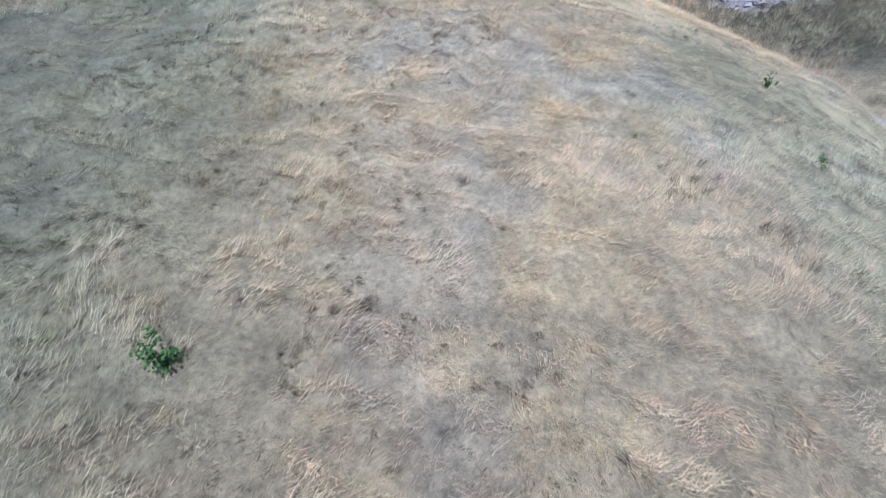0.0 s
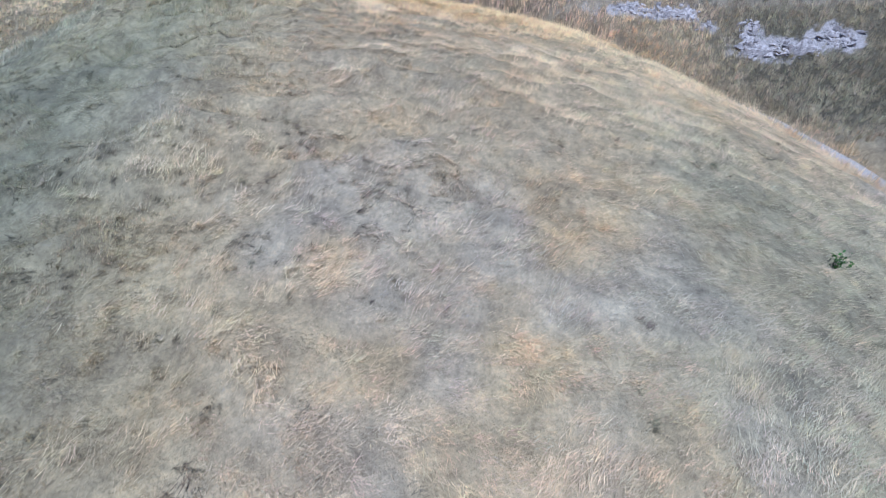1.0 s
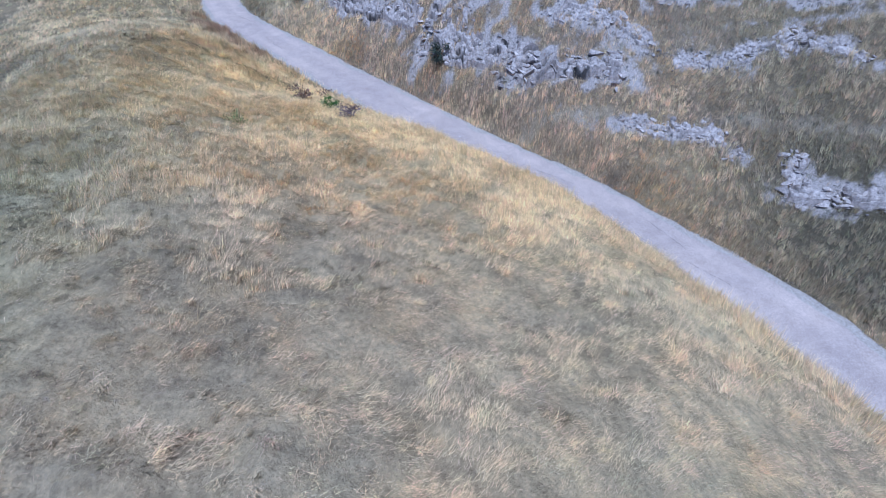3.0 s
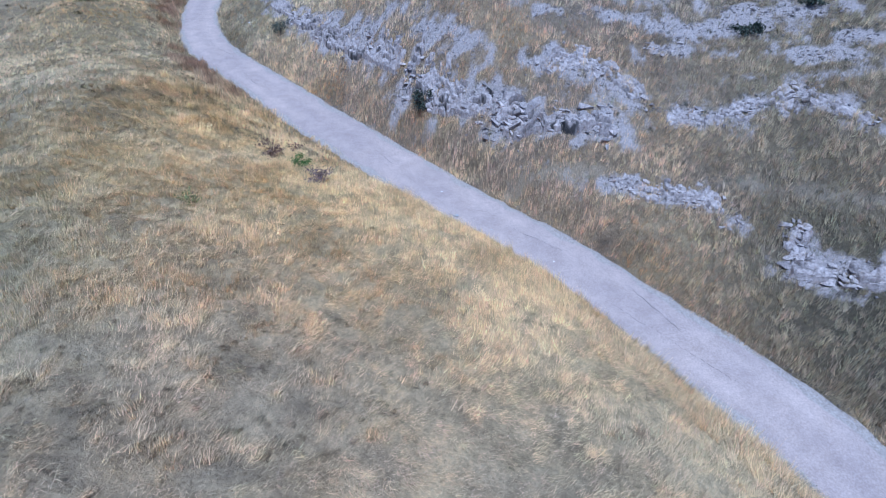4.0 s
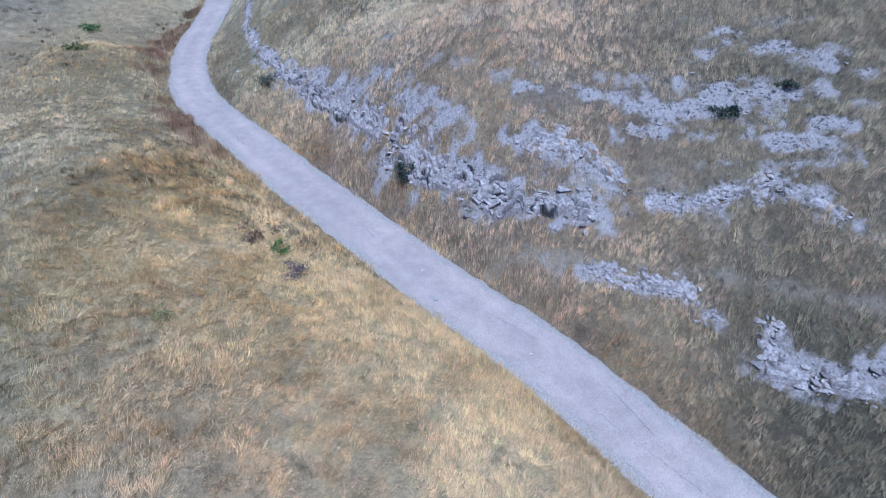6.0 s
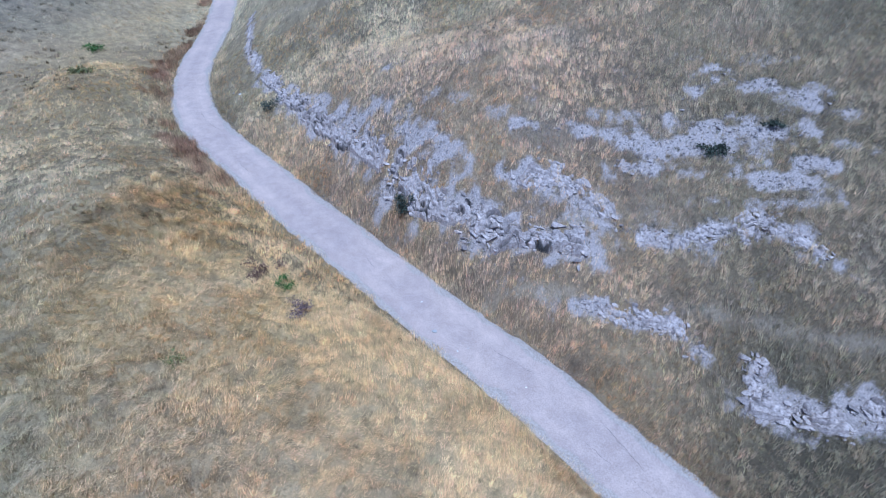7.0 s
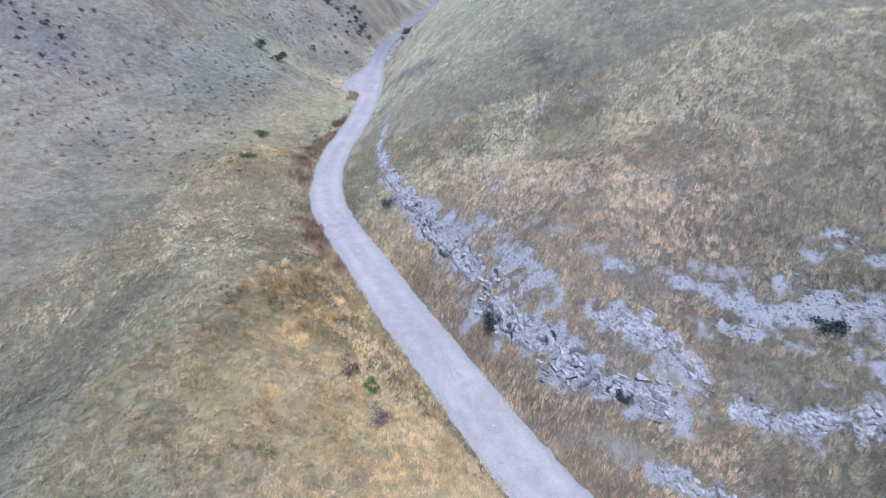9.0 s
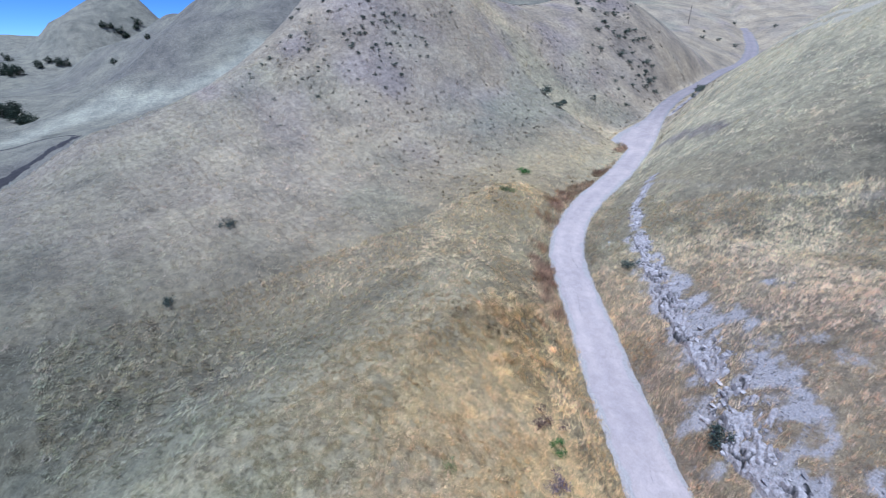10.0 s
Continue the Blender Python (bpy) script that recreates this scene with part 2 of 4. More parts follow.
BANDS = [
    ("pale band over the ledge", [(-5.0, 60.0), (0.2, 54.6), (4.0, 50.2), (6.6, 47.8)], 0.9, 14, 0.4, 0.3),
    ("middle band", [(9.3, 46.4), (11.6, 45.8), (13.8, 44.4), (14.9, 43.0)], 0.75, 22, 0.45, 0.5),
    ("long band on the slope", [(9.4, 48.7), (13.1, 48.3), (16.0, 47.8)], 0.45, 10, 0.35, 0.2),
    ("wide bare band", [(16.0, 47.7), (18.5, 47.2), (20.6, 46.6), (22.9, 45.7)], 0.85, 10, 0.35, 0.25),
    ("low rocks below the bare band", [(15.4, 46.0), (17.4, 45.7)], 0.5, 16, 0.4, 0.5),
    ("band above the dark bush", [(19.5, 48.8), (22.6, 47.6), (25.8, 46.3)], 0.85, 16, 0.4, 0.3),
    ("highest band", [(20.2, 50.3), (22.5, 51.6), (25.4, 49.6), (28.2, 46.8)], 0.6, 16, 0.4, 0.25),
    ("bare patch", [(22.4, 44.2), (24.6, 43.5)], 0.5, 4, 0.3, 0.0),
    ("band of low slabs", [(14.6, 42.9), (16.6, 42.1), (19.7, 41.8), (22.0, 42.0)], 0.75, 34, 0.5, 0.6),
    ("short band", [(22.0, 42.3), (23.2, 40.9), (24.0, 39.6)], 0.6, 18, 0.45, 0.4),
    ("small stony patch", [(24.6, 44.9), (26.0, 44.2)], 0.5, 6, 0.35, 0.2),
    ("low patch high on the slope", [(1.6, 57.9), (3.0, 57.2)], 0.45, 6, 0.3, 0.0),
]
OUTCROPS = LEDGES + BANDS
# dark hollows under the rock: x, y, half width
HOLLOWS = [(20.8, 33.95, 0.55), (19.7, 41.8, 0.4), (14.6, 43.2, 0.4)]
PATHS = [
    ([(7.9, 41.2), (10.1, 40.6), (12.4, 40.2)], 0.25),
    ([(17.6, 38.9), (19.8, 37.9), (23.4, 36.2), (28.0, 34.5)], 0.3),
    ([(-15.2, 79.2), (-8.1, 73.8), (-2.8, 71.6), (5.0, 70.7), (30.0, 68.0)], 0.16),
    ([(-46.8, 173.5), (-25.3, 143.7), (-9.3, 112.0), (-2.5, 106.9)], 0.7),
    ([(-43.5, 172.0), (-22.5, 142.0), (-6.8, 111.0), (0.5, 105.0)], 0.5),
    ([(-34.0, 97.5), (-41.2, 98.2), (-46.4, 97.7)], 0.5),
]
WASH = [(-78, 104), (-73, 107), (-66, 111), (-57, 110), (-48, 109), (-40, 107)]
SHELF = [(-226, 8), (-231, 22), (-244, 37), (-246, 58), (-234, 79), (-230, 104), (-236, 124)]
# bare-earth cut in the slope; its shade is part of the dark tint
SHADED_CUT = [(-24.5, 101.0), (-20.4, 97.2), (-16.5, 93.0), (-12.8, 89.2)]
DITCH = [(-30.8, 104.0), (-27.6, 90.0), (-26.2, 80.0), (-24.6, 72.5), (-20.6, 63.8), (-15.2, 56.6), (-9.0, 50.6)]


def scree(x, y):
    """Where bare pale stone shows, 0 to 1."""
    x, y = np.ravel(x), np.ravel(y)
    wobble = 0.5 * grain(x, y, 1.9, 21) + 0.42 * grain(x, y, 0.8, 22) + 0.25 * grain(x, y, 0.35, 20)
    gaps = 0.15 + 0.85 * smooth(-0.55, 0.1, grain(x, y, 1.1, 26) + 0.6 * grain(x, y, 0.45, 27))
    out = np.zeros(len(x))
    for _, line, half, *_ in OUTCROPS:
        d, _ = away_from(x, y, line)
        out = np.maximum(out, 1 - smooth(0.35, 1.3, d / half + 0.95 * wobble))
    # thin stony flecks between the bands
    slope = smooth(6, 12, x) * smooth(33, 27, x) * smooth(37, 41, y) * smooth(55, 50, y) + 0.8 * smooth(-6, 2, x) * smooth(12, 6, x) * smooth(46, 48, y) * smooth(58, 52, y)
    fleck = smooth(0.35, 0.85, grain(0.45 * x, y + 0.25 * x, 0.9, 28) + 0.5 * grain(x, y, 0.45, 30))
    return np.maximum(out * gaps, 0.6 * slope * fleck)


def trodden(x, y):
    x, y = np.ravel(x), np.ravel(y)
    out = np.zeros(np.shape(np.ravel(x)))
    for line, half in PATHS:
        d, _ = away_from(x, y, line)
        out = np.maximum(out, 0.55 * (1 - smooth(0.3, 1.5, d / half + 0.9 * grain(x, y, 0.9, 23))))
    return out


def russet(x, y):
    x, y = np.ravel(x), np.ravel(y)
    d, _ = away_from(x, y, DITCH)
    return (1 - smooth(0.5, 1.9, d + 0.8 * grain(x, y, 1.7, 24))) * smooth(-0.4, 0.5, grain(x, y, 3.1, 25) + 0.4 * grain(x, y, 0.9, 29))


def tint(x, y):
    """The dry grass's colour from place to place, with some vignette darkening painted in."""
    x, y = np.ravel(x), np.ravel(y)
    n1, n2, n3, n4, n5 = grain(x, y, 9.0, 31), grain(x, y, 3.2, 32), grain(x, y, 1.1, 33), grain(x, y, 22.0, 34), grain(x, y, 5.0, 37)

    def mixed(a, b, f):
        return a + (np.array(b) - a) * np.clip(f, 0, 1)[:, None]

    c = np.tile((0.60, 0.475, 0.30), (len(x), 1))
    c = mixed(c, (0.57, 0.50, 0.37), smooth(0.0, 0.8, n2 + 0.5 * n3) * 0.5)
    c = mixed(c, (0.42, 0.38, 0.34), smooth(0.05, 0.9, -n1 - 0.6 * n2 + 0.3 * n3) * 0.12)
    c = mixed(c, (0.45, 0.405, 0.39), smooth(0.35, 0.9, n5 + 0.5 * n3) * 0.25)
    gold = np.exp(-(((x - 2) / 14) ** 2 + ((y - 35) / 11) ** 2)) + 0.7 * np.exp(-(((x + 9) / 5) ** 2 + ((y - 47) / 9) ** 2)) + 0.6 * np.exp(-(((x + 34) / 9) ** 2 + ((y - 96) / 16) ** 2)) + 0.9 * np.exp(-(((x + 27) / 15) ** 2 + ((y - 66) / 22) ** 2)) + 0.7 * np.exp(-(((x + 34) / 15) ** 2 + ((y - 45) / 14) ** 2))
    c = mixed(c, (0.62, 0.485, 0.255), gold * (0.95 + 0.2 * n2 + 0.15 * n3))
    c = mixed(c, (0.40, 0.295, 0.165), gold * smooth(0.3, 0.9, -n2 + 0.5 * n3) * 0.25)
    right = smooth(-0.6, 3.0, (x + np.minimum(1.0, 0.45 + y / 45) * y - 45.5) / 1.4 + 0.8 * n3) * smooth(88, 54, y + 4 * n1)
    c = mixed(c, (0.55, 0.428, 0.292), right * (0.7 + 0.4 * n2 + 0.3 * n3))
    c = mixed(c, (0.44, 0.37, 0.30), right * smooth(0.1, 0.8, -n2 + 0.6 * n1) * 0.45)
    # outer right slope: lens vignette painted in as darker olive-brown grass
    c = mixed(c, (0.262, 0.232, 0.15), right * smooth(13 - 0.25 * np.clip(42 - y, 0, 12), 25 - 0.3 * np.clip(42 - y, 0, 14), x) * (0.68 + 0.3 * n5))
    c = mixed(c, (0.64, 0.51, 0.34), 0.6 * np.exp(-(((x + 0.5) / 7) ** 2 + ((y - 26) / 8) ** 2)))
    # near slope's right part darkened likewise, in olive
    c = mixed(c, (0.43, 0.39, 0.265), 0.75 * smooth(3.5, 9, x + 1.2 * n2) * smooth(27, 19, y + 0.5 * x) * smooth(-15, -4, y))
    # west side: grey-green grass, darkened further to imitate the vignette
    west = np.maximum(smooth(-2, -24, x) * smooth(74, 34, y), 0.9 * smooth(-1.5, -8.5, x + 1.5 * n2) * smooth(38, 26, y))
    warm = np.exp(-(((x + 32) / 22) ** 2 + ((y - 62) / 26) ** 2))
    warm = np.maximum(warm, np.exp(-(((x + 33) / 16) ** 2 + ((y - 46) / 14) ** 2)))
    west = west * (1 - 0.8 * warm)
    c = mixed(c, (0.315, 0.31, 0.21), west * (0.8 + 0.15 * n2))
    # far hill: its pinkish grey, lowered further for the vignette
    far_west = smooth(-22, -45, x) * (1 - 0.5 * warm)
    c = mixed(c, (0.395, 0.335, 0.26), far_west * (0.62 + 0.3 * n1))
    c = mixed(c, (0.40, 0.33, 0.30), smooth(0.1, 0.7, n4 + 0.6 * n5) * smooth(-40, -56, x) * smooth(-110, -90, x) * 0.6)
    c = mixed(c, (0.66, 0.545, 0.385), np.exp(-(((x + 45) / 22) ** 2 + ((y - 46) / 17) ** 2)) * (0.8 + 0.25 * n2))
    c = mixed(c, (0.43, 0.365, 0.325), (np.exp(-(((x + 52) / 6) ** 2 + ((y - 86) / 7) ** 2)) + np.exp(-(((x + 70) / 12) ** 2 + ((y - 74) / 12) ** 2))) * (0.55 + 0.4 * n5))
    # vignette darkening on the upper left hill, painted as grey-green
    c = mixed(c, (0.27, 0.27, 0.20), np.exp(-(((x + 46) / 11) ** 2 + ((y - 86) / 10) ** 2)) * (0.45 + 0.2 * n2))
    wash, _ = away_from(x, y, WASH)
    c = mixed(c, (0.60, 0.49, 0.31), (1 - smooth(1.5, 6.5, wash + 1.6 * n2 + 1.0 * n1)) * 0.85)
    c = mixed(c, (0.33, 0.27, 0.225), np.exp(-(((x + 60) / 11) ** 2 + ((y - 143) / 20) ** 2)) * (0.3 + 0.3 * n1))
    c = mixed(c, (0.40, 0.38, 0.26), smooth(0.3, 0.9, n4 + 0.5 * n1) * smooth(30, 60, np.hypot(x - 5, y - 30)) * 0.5)
    up = smooth(51, 68, y + 3 * n1) * smooth(-30, -15, x)
    c = mixed(c, (0.51, 0.44, 0.29), up * (0.75 + 0.25 * n2))
    c = mixed(c, (0.64, 0.56, 0.37), smooth(76, 92, y) * smooth(-34, -26, x) * 0.8)
    cut, _ = away_from(x, y, SHADED_CUT)
    c = mixed(c, (0.30, 0.255, 0.23), 0.8 - 0.8 * smooth(0.3, 1.8, cut + 0.7 * n3))
    valley = smooth(-100, -160, x)
    c = mixed(c, (0.27, 0.255, 0.20), valley * 0.9)
    c = mixed(c, (0.21, 0.19, 0.165), valley * smooth(0.05, 0.6, grain(x, y, 70, 35) + 0.5 * grain(x, y, 23, 36)) * 0.7)
    shelf, _ = away_from(x, y, SHELF)
    c = mixed(c, (0.46, 0.44, 0.345), 0.9 - 0.9 * smooth(4, 12, shelf + 2 * n1))
    brown = np.exp(-(((x + 10) / 2.6) ** 2 + ((y - 46) / 3.4) ** 2)) + 0.8 * np.exp(-(((x + 3.4) / 1.5) ** 2 + ((y - 41) / 1.8) ** 2))
    c = mixed(c, (0.42, 0.33, 0.19), brown * (0.1 + 0.6 * n3))
    c = mixed(c, (0.30, 0.16, 0.105), russet(x, y) * 0.7)
    return c


# ---- materials ----
def shaded(name, rough=0.9):
    m = bpy.data.materials.new(name)
    m.use_nodes = True
    n, l = m.node_tree.nodes, m.node_tree.links
    b = n["Principled BSDF"]
    b.inputs["Roughness"].default_value = rough
    b.inputs["Specular IOR Level"].default_value = 0.25
    return m, n, l, b


def noise_node(n, l, scale, detail=4, rough=0.6, coord="Object"):
    co, t = n.new("ShaderNodeTexCoord"), n.new("ShaderNodeTexNoise")
    t.inputs["Scale"].default_value, t.inputs["Detail"].default_value, t.inputs["Roughness"].default_value = scale, detail, rough
    l.new(co.outputs[coord], t.inputs["Vector"])
    return t.outputs["Fac"]


def ramp(n, l, fac, stops):
    r = n.new("ShaderNodeValToRGB")
    while len(r.color_ramp.elements) < len(stops):
        r.color_ramp.elements.new(0.5)
    for e, (p, c) in zip(r.color_ramp.elements, stops):
        e.position, e.color = p, (*c, 1)
    l.new(fac, r.inputs[0])
    return r.outputs[0]


def blend(n, l, fac, a, b, kind="MIX"):
    x = n.new("ShaderNodeMix")
    x.data_type, x.blend_type = "RGBA", kind
    for key, v in ((0, fac), (6, a), (7, b)):
        if isinstance(v, (int, float)):
            x.inputs[key].default_value = v
        elif isinstance(v, tuple):
            x.inputs[key].default_value = (*v, 1)
        else:
            l.new(v, x.inputs[key])
    return x.outputs[2]


def attribute(n, name):
    a = n.new("ShaderNodeAttribute")
    a.attribute_name = name
    return a


def crisp(n, l, fac, low, high):
    r = n.new("ShaderNodeMapRange")
    r.inputs["From Min"].default_value, r.inputs["From Max"].default_value = low, high
    l.new(fac, r.inputs["Value"])
    return r.outputs[0]


def bumped(n, l, b, fac, strength, far):
    u = n.new("ShaderNodeBump")
    u.inputs["Strength"].default_value, u.inputs["Distance"].default_value = strength, far
    l.new(fac, u.inputs["Height"])
    l.new(u.outputs[0], b.inputs["Normal"])


def ground_material():
    m, n, l, b = shaded("dry_grassland", 0.95)
    soil = attribute(n, "tint").outputs["Color"]
    fine = noise_node(n, l, 7.0, 6, 0.75)
    mid = noise_node(n, l, 1.3, 5, 0.7)
    c = blend(n, l, 1.0, soil, ramp(n, l, fine, [(0.25, (0.55, 0.52, 0.5)), (0.5, (0.95, 0.95, 0.95)), (0.75, (1.3, 1.28, 1.22))]), "MULTIPLY")
    c = blend(n, l, 1.0, c, ramp(n, l, mid, [(0.3, (0.62, 0.61, 0.6)), (0.7, (1.3, 1.28, 1.22))]), "MULTIPLY")
    c = blend(n, l, 1.0, c, ramp(n, l, noise_node(n, l, 0.11, 9, 0.72), [(0.3, (0.55, 0.56, 0.58)), (0.5, (0.97, 0.96, 0.95)), (0.68, (1.3, 1.28, 1.2))]), "MULTIPLY")
    stone = ramp(n, l, noise_node(n, l, 11.0, 6, 0.7), [(0.24, (0.18, 0.156, 0.144)), (0.38, (0.43, 0.376, 0.346)), (0.54, (0.565, 0.495, 0.458)), (0.72, (0.70, 0.62, 0.575))])
    add = n.new("ShaderNodeMath")
    add.operation = "MULTIPLY_ADD"
    l.new(noise_node(n, l, 3.6, 10, 0.85), add.inputs[0])
    add.inputs[1].default_value = 2.4
    l.new(attribute(n, "scree").outputs["Fac"], add.inputs[2])
    c = blend(n, l, crisp(n, l, add.outputs[0], 1.4, 1.95), c, stone)
    c = blend(n, l, attribute(n, "trodden").outputs["Fac"], c, (0.46, 0.38, 0.275))
    l.new(c, b.inputs["Base Color"])
    bumped(n, l, b, noise_node(n, l, 4.5, 6, 0.8), 0.9, 0.25)
    return m


def road_material():
    m, n, l, b = shaded("worn_pale_paving", 0.85)
    fine, mid, big = noise_node(n, l, 16.0, 6, 0.8), noise_node(n, l, 1.6, 8, 0.75), noise_node(n, l, 0.3, 3)
    c = ramp(n, l, fine, [(0.28, (0.335, 0.274, 0.24)), (0.5, (0.48, 0.395, 0.35)), (0.74, (0.65, 0.55, 0.492))])
    c = blend(n, l, 1.0, c, ramp(n, l, mid, [(0.3, (0.88, 0.87, 0.86)), (0.5, (1.0, 1.0, 1.0)), (0.68, (1.14, 1.14, 1.14))]), "MULTIPLY")
    c = blend(n, l, 1.0, c, ramp(n, l, big, [(0.35, (0.9, 0.9, 0.92)), (0.65, (1.06, 1.05, 1.04))]), "MULTIPLY")
    c = blend(n, l, attribute(n, "worn").outputs["Fac"], blend(n, l, 1.0, c, (0.93, 0.925, 0.93), "MULTIPLY"), blend(n, l, 1.0, c, (1.1, 1.1, 1.09), "MULTIPLY"))
    mix = n.new("ShaderNodeMath")
    mix.operation = "MULTIPLY_ADD"
    l.new(noise_node(n, l, 5.0, 7, 0.7), mix.inputs[0])
    mix.inputs[1].default_value = 0.9
    l.new(attribute(n, "edge").outputs["Fac"], mix.inputs[2])
    edge = crisp(n, l, mix.outputs[0], 0.75, 1.0)
    grit = ramp(n, l, noise_node(n, l, 11.0, 6, 0.8), [(0.3, (0.22, 0.19, 0.165)), (0.5, (0.40, 0.35, 0.31)), (0.75, (0.62, 0.56, 0.50))])
    c = blend(n, l, edge, c, grit)
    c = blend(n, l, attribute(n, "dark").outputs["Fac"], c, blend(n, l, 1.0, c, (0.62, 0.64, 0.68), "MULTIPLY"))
    l.new(c, b.inputs["Base Color"])
    bumped(n, l, b, fine, 0.4, 0.02)
    return m


def grass_material(name, spread):
    m, n, l, b = shaded(name, 0.8)
    own = attribute(n, "tint").outputs["Color"]
    g = n.new("ShaderNodeNewGeometry")
    c = blend(n, l, 1.0, own, ramp(n, l, g.outputs["Random Per Island"], [(0.0, tuple(1 - spread * v for v in (0.8, 0.83, 0.86))), (0.4, (0.96, 0.95, 0.94)), (0.75, tuple(1 + spread * v for v in (0.4, 0.38, 0.33))), (1.0, tuple(1 + spread * v for v in (1.0, 0.96, 0.85)))]), "MULTIPLY")
    l.new(c, b.inputs["Base Color"])
    t, x = n.new("ShaderNodeBsdfTranslucent"), n.new("ShaderNodeMixShader")
    l.new(c, t.inputs[0])
    x.inputs[0].default_value = 0.42
    l.new(b.outputs[0], x.inputs[1])
    l.new(t.outputs[0], x.inputs[2])
    l.new(x.outputs[0], n["Material Output"].inputs[0])
    return m


def leaf_material(name, dark, light):
    m, n, l, b = shaded(name, 0.7)
    g = n.new("ShaderNodeNewGeometry")
    c = ramp(n, l, g.outputs["Random Per Island"], [(0.0, dark), (0.7, light), (1.0, tuple(1.3 * v for v in light))])
    l.new(c, b.inputs["Base Color"])
    return m


def plain_material(name, dark, light, scale, bump=0.5, rough=0.85):
    m, n, l, b = shaded(name, rough)
    o = n.new("ShaderNodeObjectInfo")
    f = noise_node(n, l, scale, 5, 0.7)
    c = ramp(n, l, f, [(0.3, dark), (0.62, light)])
    c = blend(n, l, 1.0, c, ramp(n, l, o.outputs["Random"], [(0.0, (0.55, 0.55, 0.56)), (0.5, (0.9, 0.9, 0.9)), (1.0, (1.2, 1.19, 1.17))]), "MULTIPLY")
    l.new(c, b.inputs["Base Color"])
    bumped(n, l, b, f, bump, 0.03)
    return m


def bedrock_material():
    m, n, l, b = shaded("cracked_bedrock", 0.9)
    c = ramp(n, l, noise_node(n, l, 6.0, 6, 0.7), [(0.3, (0.11, 0.096, 0.09)), (0.42, (0.34, 0.298, 0.276)), (0.56, (0.50, 0.44, 0.408)), (0.72, (0.67, 0.595, 0.553))])
    c = blend(n, l, 1.0, c, ramp(n, l, noise_node(n, l, 1.1, 4, 0.6), [(0.35, (0.75, 0.73, 0.72)), (0.65, (1.1, 1.1, 1.1))]), "MULTIPLY")
    # shade in the cracks and undercuts, painted as near-black rock colour
    c = blend(n, l, attribute(n, "shaded_joint").outputs["Fac"], c, (0.05, 0.046, 0.044))
    l.new(c, b.inputs["Base Color"])
    bumped(n, l, b, noise_node(n, l, 9.0, 6, 0.75), 0.7, 0.05)
    return m


GROUND, PAVING = ground_material(), road_material()
MAT_GRASS, GRASS, SLOPE_GRASS = grass_material("matted_grass_blades", 0.11), grass_material("dry_grass_blades", 0.4), grass_material("slope_grass_blades", 0.26)
ROCK = plain_material("pale_limestone", (0.20, 0.175, 0.163), (0.58, 0.51, 0.474), 5.5, 0.9)
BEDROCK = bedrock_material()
CHIP_GREY = plain_material("pale_road_grit", (0.29, 0.25, 0.22), (0.53, 0.46, 0.41), 9.0)
CHIP = plain_material("white_stone", (0.6, 0.6, 0.6), (0.8, 0.8, 0.8), 9.0)
BARK = plain_material("weathered_wood", (0.10, 0.075, 0.055), (0.19, 0.15, 0.12), 12.0)
CRACK = plain_material("dark_crack", (0.09, 0.085, 0.09), (0.17, 0.165, 0.17), 20.0)
GREEN = leaf_material("fresh_green_leaves", (0.035, 0.085, 0.02), (0.10, 0.20, 0.045))
SAGE = leaf_material("grey_green_leaves", (0.045, 0.055, 0.042), (0.12, 0.135, 0.10))
DARK = leaf_material("dark_scrub_leaves", (0.03, 0.037, 0.03), (0.075, 0.09, 0.065))
DEAD = leaf_material("dead_purple_brown_twigs", (0.12, 0.082, 0.078), (0.27, 0.20, 0.185))
TREE = leaf_material("dark_tree_leaves", (0.012, 0.02, 0.012), (0.035, 0.05, 0.028))


# ---- ground and road ----
def colours_of(me, name, values):
    a = me.attributes.new(name, "FLOAT_COLOR", "POINT")
    a.data.foreach_set("color", np.column_stack([values, np.ones(len(values))]).astype(np.float32).ravel())


def values_of(me, name, values):
    a = me.attributes.new(name, "FLOAT", "POINT")
    a.data.foreach_set("value", np.asarray(values, np.float32))


gx = steps([(-3800, 420), (-800, 45), (-160, 6), (-70, 1.6), (-26, 0.45), (-14, 0.22), (14, 0.22), (18, 0.27), (26, 0.27), (34, 0.45), (70, 2.0), (200, 12), (3800, 520)])
gy = steps([(-3800, 520), (-150, 15), (-10, 0.8), (2, 0.22), (40, 0.22), (46, 0.27), (54, 0.27), (68, 0.45), (130, 1.5), (350, 5), (700, 30), (3800, 420)])
X, Y = np.meshgrid(gx, gy)
Z = height(X, Y)
ground = new("ground", mesh_of("ground", np.stack([X, Y, Z], -1).reshape(-1, 3), lattice(len(gx), len(gy))))
ground.data.materials.append(GROUND)
ground.data.shade_smooth()
far, _, _, left = to_road(X, Y)
FAR_OFF = (far - left * lay_by(Y.ravel()) - broad(Y.ravel())).reshape(X.shape)
# ground tone lowered under the slope grass for darker gaps, raised further off
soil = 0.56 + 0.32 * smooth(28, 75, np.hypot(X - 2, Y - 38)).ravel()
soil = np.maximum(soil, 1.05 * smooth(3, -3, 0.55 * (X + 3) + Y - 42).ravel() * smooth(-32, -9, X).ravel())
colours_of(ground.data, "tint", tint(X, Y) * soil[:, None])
values_of(ground.data, "scree", scree(X, Y))
values_of(ground.data, "trodden", trodden(X, Y))
tagged(ground, "rounded hills of sun-dried golden grass", "ground", kind="structure")

